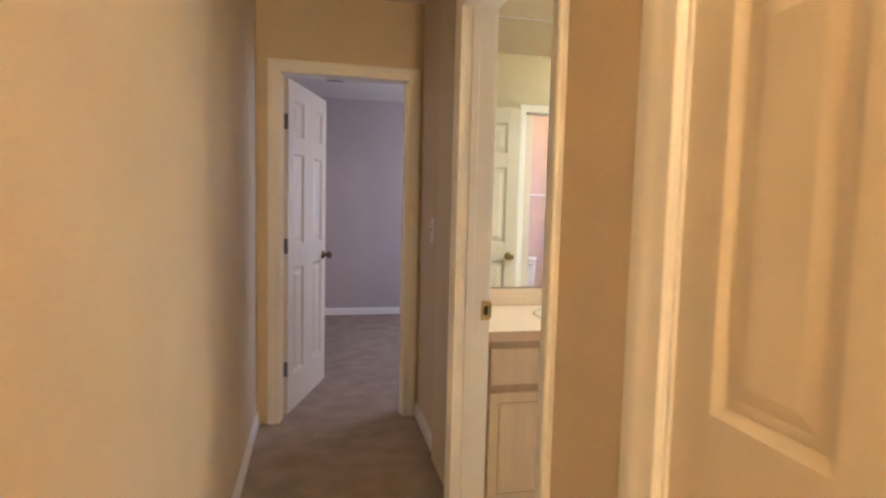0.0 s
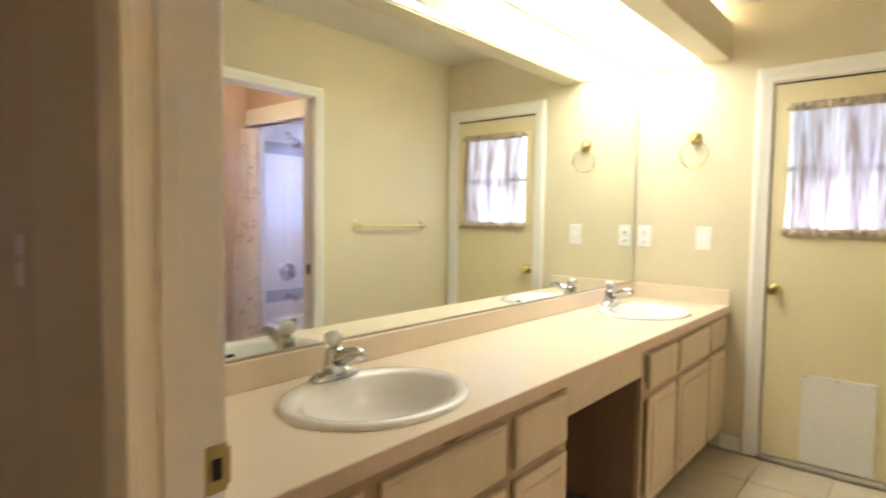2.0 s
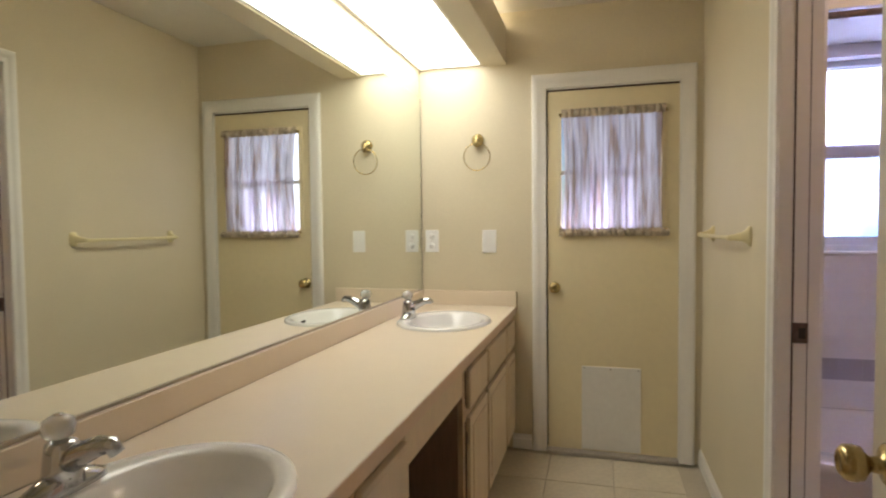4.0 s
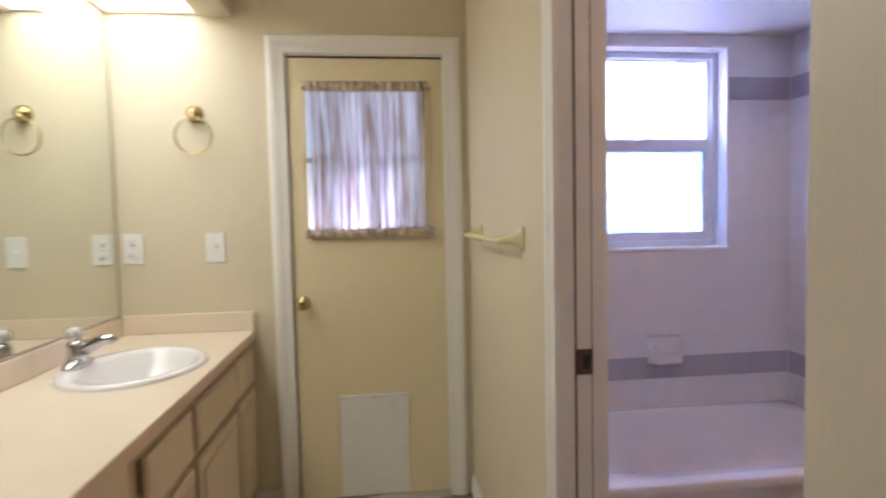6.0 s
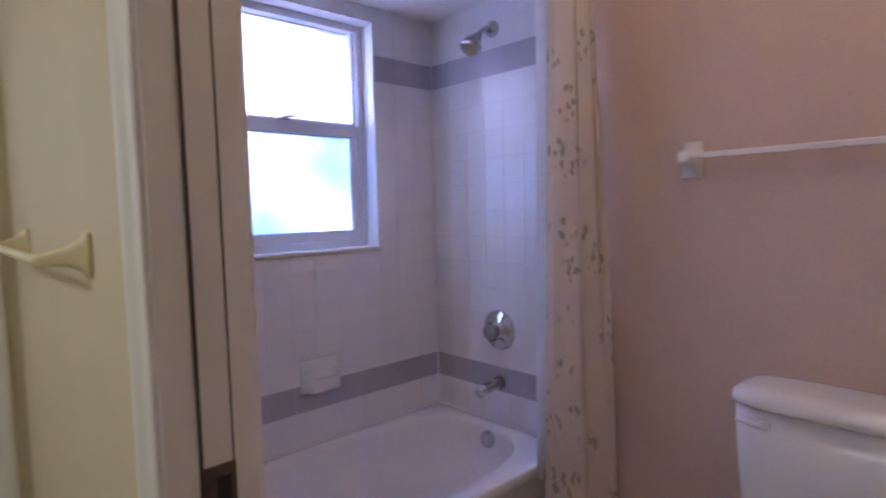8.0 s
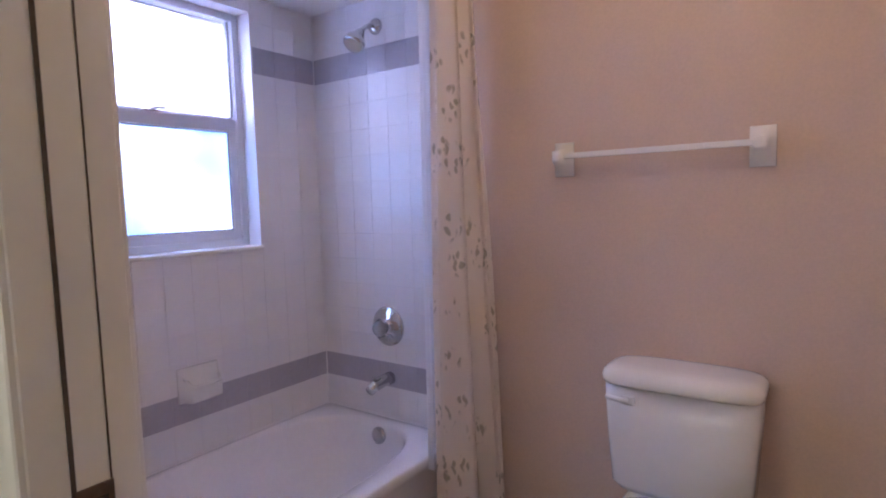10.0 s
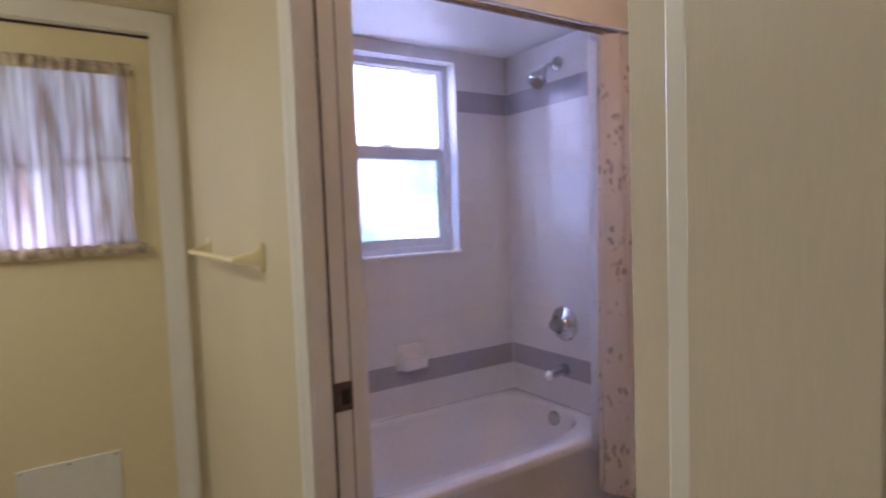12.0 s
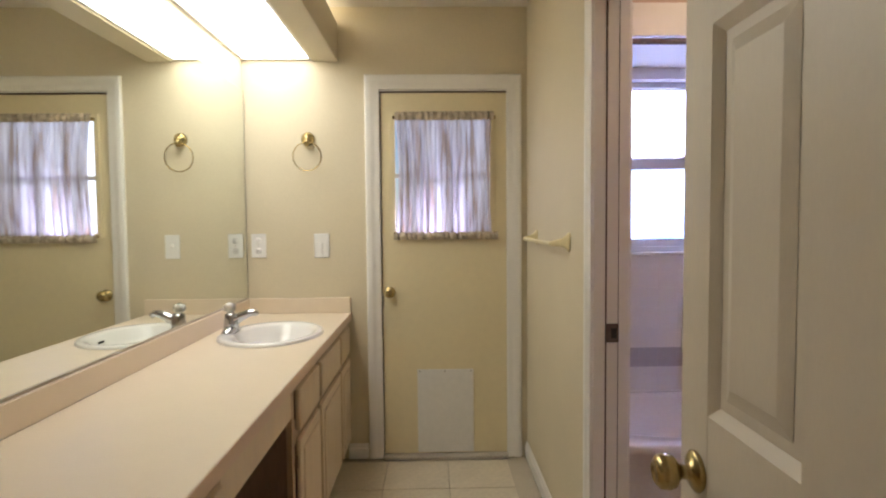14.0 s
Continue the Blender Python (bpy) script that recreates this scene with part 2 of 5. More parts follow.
def curtain_nodes(n, l):
    """Cream cloth with scattered sprigs of small grey-brown leaves."""
    t, d, mx = n.new("ShaderNodeBsdfTranslucent"), n.new("ShaderNodeBsdfDiffuse"), n.new("ShaderNodeMixShader")
    co, wob, bend = n.new("ShaderNodeTexCoord"), n.new("ShaderNodeTexNoise"), n.new("ShaderNodeMixRGB")
    wob.inputs["Scale"].default_value = 14.0
    bend.blend_type, bend.inputs[0].default_value = "ADD", 0.05
    l.new(co.outputs["Object"], wob.inputs["Vector"])
    l.new(co.outputs["Object"], bend.inputs[1])
    l.new(wob.outputs["Color"], bend.inputs[2])

    def cells(scale, stretch, turn, lo, hi):
        mp, vor, rng = n.new("ShaderNodeMapping"), n.new("ShaderNodeTexVoronoi"), n.new("ShaderNodeMapRange")
        mp.inputs["Scale"].default_value = stretch
        mp.inputs["Rotation"].default_value = turn
        vor.inputs["Scale"].default_value = scale
        l.new(bend.outputs[0], mp.inputs[0])
        l.new(mp.outputs[0], vor.inputs["Vector"])
        rng.inputs["From Min"].default_value, rng.inputs["From Max"].default_value = hi, lo
        l.new(vor.outputs["Distance"], rng.inputs["Value"])
        return rng.outputs[0]
    sprig = cells(8.5, (1, 1, 0.8), (0, 0, 0), 0.36, 0.46)
    leaf_a = cells(46.0, (1, 1, 0.36), (0.7, 0.2, 0), 0.24, 0.38)
    leaf_b = cells(41.0, (1, 1, 0.40), (-0.8, 0.1, 0.4), 0.22, 0.35)
    most, both = n.new("ShaderNodeMath"), n.new("ShaderNodeMath")
    most.operation, both.operation = "MAXIMUM", "MULTIPLY"
    l.new(leaf_a, most.inputs[0])
    l.new(leaf_b, most.inputs[1])
    l.new(most.outputs[0], both.inputs[0])
    l.new(sprig, both.inputs[1])
    tone, ink, out = n.new("ShaderNodeTexNoise"), n.new("ShaderNodeMixRGB"), n.new("ShaderNodeMixRGB")
    tone.inputs["Scale"].default_value = 9.0
    ink.inputs[1].default_value, ink.inputs[2].default_value = (0.44, 0.43, 0.34, 1), (0.58, 0.46, 0.33, 1)
    l.new(tone.outputs[0], ink.inputs[0])
    out.inputs[1].default_value = (0.86, 0.76, 0.65, 1)
    l.new(both.outputs[0], out.inputs[0])
    l.new(ink.outputs[0], out.inputs[2])
    for s in (t, d):
        l.new(out.outputs[0], s.inputs["Color"])
    mx.inputs[0].default_value = 0.72
    l.new(t.outputs[0], mx.inputs[1])
    l.new(d.outputs[0], mx.inputs[2])
    return mx.outputs[0]


def liner_nodes(n, l):
    t, d, mx = n.new("ShaderNodeBsdfTranslucent"), n.new("ShaderNodeBsdfDiffuse"), n.new("ShaderNodeMixShader")
    for s in (t, d):
        s.inputs["Color"].default_value = (0.86, 0.86, 0.88, 1)
    l.new(t.outputs[0], mx.inputs[1])
    l.new(d.outputs[0], mx.inputs[2])
    return mx.outputs[0]


MIRROR = plain("mirror_silver", mirror_nodes)
PANEL = plain("lit_diffuser", panel_nodes)
FROST = plain("frosted_glass", frosted_nodes)
SCREENED = plain("frosted_glass_behind_screen", screened_nodes)
CLEAR = plain("clear_glass", clear_nodes)
SHEER = plain("striped_fold_shaded_sheer", sheer_nodes)
CURTAIN = plain("leaf_print_curtain_cloth", curtain_nodes)
LINER = plain("white_liner_vinyl", liner_nodes)

# ---------- mesh helpers ----------
BASE = {}


def box(bm, a, b, bevel=0.0, seg=1):
    """A box between two corners, with bevelled edges if asked."""
    lo, hi = [min(p, q) for p, q in zip(a, b)], [max(p, q) for p, q in zip(a, b)]
    v = [bm.verts.new((x, y, z)) for x in (lo[0], hi[0]) for y in (lo[1], hi[1]) for z in (lo[2], hi[2])]
    f = [bm.faces.new([v[i] for i in q]) for q in ((0, 1, 3, 2), (4, 6, 7, 5), (0, 4, 5, 1), (2, 3, 7, 6), (0, 2, 6, 4), (1, 5, 7, 3))]
    if bevel:
        edges = list({e for g in f for e in g.edges})
        bmesh.ops.bevel(bm, geom=edges, offset=bevel, segments=seg, affect="EDGES", profile=0.5)
    return bm


def boxes(*pairs, bevel=0.0, seg=1):
    bm = bmesh.new()
    for a, b in pairs:
        box(bm, a, b, bevel, seg)
    return bm


def lathe(profile, m=None, seg=28, scale=(1, 1)):
    """A turned body: (radius, height) pairs round z, placed by m."""
    bm = bmesh.new()
    rings = []
    for r, h in profile:
        rings.append([bm.verts.new((max(r, 1e-5) * scale[0] * math.cos(2 * math.pi * k / seg),
                                    max(r, 1e-5) * scale[1] * math.sin(2 * math.pi * k / seg), h)) for k in range(seg)])
    for p, q in zip(rings, rings[1:]):
        for k in range(seg):
            bm.faces.new((p[k], p[(k + 1) % seg], q[(k + 1) % seg], q[k]))
    for ring in (rings[0], rings[-1]):
        bm.faces.new(ring)
    for f in bm.faces:
        f.smooth = True
    bmesh.ops.recalc_face_normals(bm, faces=bm.faces)
    if m is not None:
        bm.transform(m)
    return bm


def tube(points, radius, seg=12, closed=False, radii=None):
    """A round bar along points."""
    bm = bmesh.new()
    pts = [Vector(p) for p in points]
    n = len(pts)
    rings, up = [], None
    for i, p in enumerate(pts):
        d = (pts[(i + 1) % n] - pts[i - 1]) if closed or 0 < i < n - 1 else (pts[1] - pts[0] if i == 0 else pts[-1] - pts[-2])
        d.normalize()
        if up is None:
            up = d.orthogonal().normalized()
        side = d.cross(up).normalized()
        up = side.cross(d).normalized()
        r = radii[i] if radii else radius
        rings.append([bm.verts.new(p + r * (math.cos(2 * math.pi * k / seg) * up + math.sin(2 * math.pi * k / seg) * side)) for k in range(seg)])
    pairs = list(zip(rings, rings[1:])) + ([(rings[-1], rings[0])] if closed else [])
    for p, q in pairs:
        for k in range(seg):
            bm.faces.new((p[k], p[(k + 1) % seg], q[(k + 1) % seg], q[k]))
    if not closed:
        bm.faces.new(rings[0])
        bm.faces.new(rings[-1])
    for f in bm.faces:
        f.smooth = True
    bmesh.ops.recalc_face_normals(bm, faces=bm.faces)
    return bm


def loft(rings, cap=(True, True)):
    """A skin over rings of equally many points."""
    bm = bmesh.new()
    rows = [[bm.verts.new(p) for p in r] for r in rings]
    n = len(rows[0])
    for p, q in zip(rows, rows[1:]):
        for k in range(n):
            bm.faces.new((p[k], p[(k + 1) % n], q[(k + 1) % n], q[k]))
    for c, r in zip(cap, (rows[0], rows[-1])):
        if c:
            bm.faces.new(r)
    for f in bm.faces:
        f.smooth = True
    bmesh.ops.recalc_face_normals(bm, faces=bm.faces)
    return bm


def oval(cx, cy, z, rx, ry, n=2.0, seg=40):
    """A superellipse ring."""
    out = []
    for k in range(seg):
        a = 2 * math.pi * k / seg
        c, s = math.cos(a), math.sin(a)
        out.append((cx + rx * math.copysign(abs(c) ** (2 / n), c), cy + ry * math.copysign(abs(s) ** (2 / n), s), z))
    return out


def finish(bm, name, mat):
    me = bpy.data.meshes.new(name)
    bm.to_mesh(me)
    bm.free()
    me.materials.append(mat)
    return me


def thing(name, at, label, category, group="", kind=""):
    """An empty at a thing's base, for its parts."""
    ob = new(name)
    ob.empty_display_size = 0.05
    ob.location = at
    BASE[ob] = Vector(at)
    return tagged(ob, label, category, group, kind)


def part(name, bm, mat, parent, label=""):
    """One mesh, drawn in world coordinates, as a part of its thing."""
    origin = BASE[parent]
    bm.transform(Matrix.Translation(-origin))
    ob = new(name, finish(bm, name, mat))
    ob.parent = parent
    BASE[ob] = origin
    return tagged(ob, label)


def solid(name, bm, mat, label="", category="", kind="structure", group=""):
    ob = new(name, finish(bm, name, mat))
    BASE[ob] = Vector((0, 0, 0))
    return tagged(ob, label, category, group, kind)


def move(bm, m):
    bm.transform(m)
    return bm


def merge(*bms):
    out = bmesh.new()
    for b in bms:
        me = bpy.data.meshes.new("tmp")
        b.to_mesh(me)
        b.free()
        out.from_mesh(me)
        bpy.data.meshes.remove(me)
    return out


def pierced(x0, x1, ys, zs):
    """One plate between x0 and x1 with a hole in the middle cell of a three by three grid."""
    bm = bmesh.new()
    g = [[[bm.verts.new((x, y, z)) for z in zs] for y in ys] for x in (x0, x1)]
    for s in (0, 1):
        for a in range(3):
            for b in range(3):
                if (a, b) != (1, 1):
                    bm.faces.new((g[s][a][b], g[s][a + 1][b], g[s][a + 1][b + 1], g[s][a][b + 1]))
    for k in range(3):
        for a, b, c, d in ((k, 0, k + 1, 0), (k, 3, k + 1, 3), (0, k, 0, k + 1), (3, k, 3, k + 1)):
            bm.faces.new((g[0][a][b], g[0][c][d], g[1][c][d], g[1][a][b]))
    for a, b, c, d in ((1, 1, 2, 1), (1, 2, 2, 2), (1, 1, 1, 2), (2, 1, 2, 2)):
        bm.faces.new((g[0][a][b], g[0][c][d], g[1][c][d], g[1][a][b]))
    bmesh.ops.recalc_face_normals(bm, faces=bm.faces)
    return bm


# ---------- large structure ----------
def wall_x(name, y0, y1, x0, x1, opening=None, mat=CREAM, z1=CEIL, label="", z0=0.0):
    """A wall that runs along x between y0 and y1, with at most one opening (xa, xb, za, zb)."""
    if not opening:
        bm = boxes(((x0, y0, z0), (x1, y1, z1)))
    else:
        xa, xb, za, zb = opening
        bm = boxes(((x0, y0, z0), (xa, y1, z1)), ((xb, y0, z0), (x1, y1, z1)), ((xa, y0, zb), (xb, y1, z1)))
        if za > z0:
            box(bm, (xa, y0, z0), (xb, y1, za))
    return solid(name, bm, mat, label, "wall")


def wall_y(name, x0, x1, y0, y1, openings=(), mat=CREAM, z1=CEIL, label="", z0=0.0):
    """A wall that runs along y between x0 and x1, with openings (ya, yb, za, zb) in order."""
    bm = bmesh.new()
    at = y0
    for ya, yb, za, zb in openings:
        box(bm, (x0, at, z0), (x1, ya, z1))
        box(bm, (x0, ya, zb), (x1, yb, z1))
        if za > z0:
            box(bm, (x0, ya, z0), (x1, yb, za))
        at = yb
    box(bm, (x0, at, z0), (x1, y1, z1))
    return solid(name, bm, mat, label, "wall")


DH = 2.045   # height of door openings
# vanity room: thin painted faces on shared cores, each room with its own paint
wall_east = wall_y("wall_east", XE, 3.95, 0.97, 2.70, [(1.135, 1.845, 0.0, DH)], CREAM, label="cream painted wall with the outside door")
wall_east_tub = wall_y("wall_east_tub", 3.745, 3.95, -0.72, 0.968, [(-0.257, 0.53, 1.128, 2.102)], PEACH, label="outside wall beside the bathtub with a window opening")
wall_mirror = wall_x("wall_mirror", YM, 2.70, XW, XE, None, CREAM, label="cream painted wall behind the vanity mirror")
wall_south_vanity = wall_x("wall_south_vanity", 0.973, YS, XW, XE, (TJW, TJE, 0, DH), CREAM, label="cream painted wall with the doorway to the tub room")
wall_tub_north = wall_x("wall_tub_north", YT, 0.972, 0.625, 3.744, (TJW, TJE, 0, DH), PEACH, label="peach painted back of the doorway wall")
wall_tub_south = wall_x("wall_tub_south", -0.72, YB, XT - 0.1, 3.744, None, PEACH, label="peach painted wall behind the toilet")
wall_tub_west = wall_y("wall_tub_west", XT - 0.1, XT, YB, YT, (), PEACH, label="peach painted side wall of the tub room")
wall_entry_bath = wall_y("wall_entry_bath", 0.623, XW, YS, 2.70, [(EJS, EJN, 0, DH)], CREAM, label="cream painted wall round the entry door")
wall_hall_east = wall_y("wall_hall_east", XH, 0.622, -2.2, 2.085, [(-0.07, 0.71, 0, DH), (EJS, EJN, 0, DH)], TAN, label="tan painted hall wall with two doorways")
wall_hall_east_far = wall_y("wall_hall_east_far", XH2, 0.70, 2.086, YF, (), TAN, label="tan painted hall wall beyond the bathroom")
wall_hall_west = wall_y("wall_hall_west", XL - 0.12, XL, -2.2, YF, (), TAN, label="plain tan painted hall wall")
wall_hall_south = wall_x("wall_hall_south", -2.32, -2.2, XL - 0.12, 0.622, None, TAN, label="tan painted end of the hall")
wall_hall_end = wall_x("wall_hall_end", YF, 3.372, XL - 0.12, 0.70, (-0.175, 0.572, 0, DH), TAN, label="tan painted hall end with the bedroom doorway")
wall_bedroom_south = wall_x("wall_bedroom_south", 3.373, YF2, -1.9, 2.6, (-0.175, 0.572, 0, DH), GREIGE, label="greige bedroom wall round its doorway")
wall_bedroom_north = wall_x("wall_bedroom_north", YBK, YBK + 0.12, -1.9, 2.6, None, GREIGE, label="greige far wall of the empty bedroom")
wall_bedroom_west = wall_y("wall_bedroom_west", -2.02, -1.9, 3.373, YBK + 0.12, (), GREIGE, label="greige side wall of the bedroom")
wall_bedroom_east = wall_y("wall_bedroom_east", 2.6, 2.72, 3.373, YBK + 0.12, [(4.25, 5.55, 0.85, 2.15)], GREIGE, label="greige bedroom wall with a window opening")
wall_closet_back = wall_y("wall_closet_back", 1.0, 1.1, -0.72, 0.91, (), TAN, label="closet back wall behind its closed door")
ceiling = solid("ceiling", boxes(((XL - 0.12, -2.32, CEIL), (3.95, 3.371, CEIL + 0.1)), ((-2.02, 3.372, CEIL), (2.72, 6.66, CEIL + 0.1))), CEILP, "white textured drywall ceiling", "ceiling")
floor = solid("floor", boxes(((XL - 0.12, -2.32, -0.12), (3.95, 3.371, -0.012)), ((-2.02, 3.372, -0.12), (2.72, 6.66, -0.012))), FGROUT, "floor slab with tan grout under the tiles", "floor")
carpet = solid("carpet_floor", boxes(((XL - 0.05, -2.25, -0.011), (0.60, 3.40, 0.004)), ((0.601, 2.06, -0.011), (0.66, 3.40, 0.004)), ((-1.95, 3.401, -0.011), (2.65, 6.6, 0.004))), CARPET, "tan cut-pile carpet in hall and bedroom", "carpet")
ground = solid("ground", boxes(((-300, -300, -0.4), (300, 300, -0.2))), GRASS, "lawn outside the house", "ground")
solid("soffit_over_tub", boxes(((2.93, YB, 2.165), (3.744, YT, CEIL))), PEACH, "lowered ceiling over the bathtub", "ceiling")
solid("trim_soffit", boxes(((2.912, YB + 0.002, 2.064), (2.929, YT - 0.002, 2.195)), ((2.93, YB + 0.002, 2.155), (3.742, YT - 0.002, 2.164))), TRIM, "white fascia and underside of the lowered tub ceiling", "trim")


# casings: one moulded profile run up, across and down, with mitred corners
def casing_bm(side, lo, hi, top, width, face, axis):
    """Moulded door trim on a wall face: axis 'x' if the wall runs along x."""
    bm = bmesh.new()
    prof = [(0.0, 0.0), (0.0, 0.008), (0.003, 0.0105), (0.30 * width, 0.0115), (0.42 * width, 0.0125), (0.52 * width, 0.0160), (0.62 * width, 0.0185), (0.86 * width, 0.0190),
            (0.94 * width, 0.0175), (width, 0.0135), (width, 0.0)]
    runs = []
    for o, d in prof:
        line = [(lo - o, 0.0), (lo - o, top + o), (hi + o, top + o), (hi + o, 0.0)]
        runs.append([bm.verts.new((p, face + side * d, z) if axis == "x" else (face + side * d, p, z)) for p, z in line])
    for k, (p, q) in enumerate(zip(runs, runs[1:])):
        for i in range(3):
            bm.faces.new((p[i], p[i + 1], q[i + 1], q[i])).smooth = 2 < k < 7
    bmesh.ops.recalc_face_normals(bm, faces=bm.faces)
    return bm


def casing(name, axis, side, face, lo, hi, top=DH - 0.012, width=0.068, label="white painted moulded door casing"):
    return solid(name, casing_bm(side, lo, hi, top, width, face, axis), TRIM, label, "trim")


def jamb(name, axis, lo, hi, f0, f1, top=DH, t=0.014, proud=0.011, plain_faces=False):
    if axis == "x":
        bm = boxes(((lo, f0, 0), (lo + t, f1, top)), ((hi - t, f0, 0), (hi, f1, top)), ((lo + t, f0, top - t), (hi - t, f1, top)), bevel=0.002)
        mid = (f0 + f1) / 2
        for a, b in () if plain_faces else (((lo + t, mid - 0.016, 0), (lo + t + proud, mid + 0.016, top - t)), ((hi - t - proud, mid - 0.016, 0), (hi - t, mid + 0.016, top - t))):
            box(bm, a, b, 0.002)
    else:
        bm = boxes(((f0, lo, 0), (f1, lo + t, top)), ((f0, hi - t, 0), (f1, hi, top)), ((f0, lo + t, top - t), (f1, hi - t, top)), bevel=0.002)
        mid = (f0 + f1) / 2
        for a, b in (((mid - 0.03, lo + t, 0), (mid, lo + t + 0.011, top - t)), ((mid - 0.03, hi - t - 0.011, 0), (mid, hi - t, top - t))):
            box(bm, a, b, 0.002)
    return solid(name, bm, TRIM, "white painted door jamb", "trim")


jamb("trim_jamb_entry", "y", EJS - 0.012, EJN + 0.012, XH - 0.002, XW + 0.002)
casing("trim_casing_entry_hall", "y", -1, XH, EJS, EJN)
casing("trim_casing_entry_bath", "y", 1, XW, EJS, EJN, width=0.062)
jamb("trim_jamb_tub", "x", TJW - 0.012, TJE + 0.012, YT - 0.002, YS + 0.002, plain_faces=True)
casing("trim_casing_tub_vanity", "x", 1, YS, TJW, TJE, width=0.056)
casing("trim_casing_tub_inside", "x", -1, YT, TJW, TJE + 0.004, width=0.05)
jamb("trim_jamb_bedroom", "x", -0.175, 0.572, YF - 0.002, YF2 + 0.002)
casing("trim_casing_bedroom", "x", -1, YF, -0.168, 0.566)
casing("trim_casing_closet", "y", -1, XH, -0.06, 0.70, width=0.09)
jamb("trim_jamb_closet", "y", -0.072, 0.712, XH - 0.002, 0.63)
casing("trim_casing_outside", "y", -1, XE, 1.141, 1.838, top=2.04, width=0.078)


def baseboard(name, a, b, side):
    """Baseboard from a to b along a wall; side is the way out of the wall."""
    (x0, y0), (x1, y1) = a, b
    bm = bmesh.new()
    for h, d in ((0.062, 0.013), (0.078, 0.009), (0.086, 0.005)):
        if abs(x1 - x0) > abs(y1 - y0):
            box(bm, (x0, y0, 0), (x1, y0 + side * d, h), 0.0015)
        else:
            box(bm, (x0, y0, 0), (x0 + side * d, y1, h), 0.0015)
    return solid(name, bm, TRIM, "white painted baseboard", "baseboard")


baseboard("baseboard_hall_west", (XL, -2.2), (XL, YF), 1)
baseboard("baseboard_hall_east_near", (XH, 0.795), (XH, EJS - 0.07), -1)
baseboard("baseboard_hall_east_far", (XH2, 2.086), (XH2, YF), -1)
baseboard("baseboard_bedroom", (-1.9, YBK), (2.6, YBK), -1)
baseboard("baseboard_vanity_east", (XE, 1.92), (XE, 2.03), -1)
baseboard("baseboard_vanity_south", (TJE + 0.07, YS), (XE, YS), 1)
baseboard("baseboard_vanity_south_west", (XW, YS), (TJW - 0.07, YS), 1)
baseboard("baseboard_toilet", (XT, YB), (2.9, YB), 1)

# ---------- doors ----------
def knob_bm(m):
    """A round door knob with its rosette, along local z."""
    prof = [(0.031, 0), (0.032, 0.004), (0.027, 0.008), (0.013, 0.012), (0.011, 0.026), (0.016, 0.031), (0.025, 0.037), (0.0275, 0.047),
            (0.026, 0.058), (0.018, 0.065), (0.012, 0.066), (0.010, 0.0645)]
    return lathe(prof, m, 24)


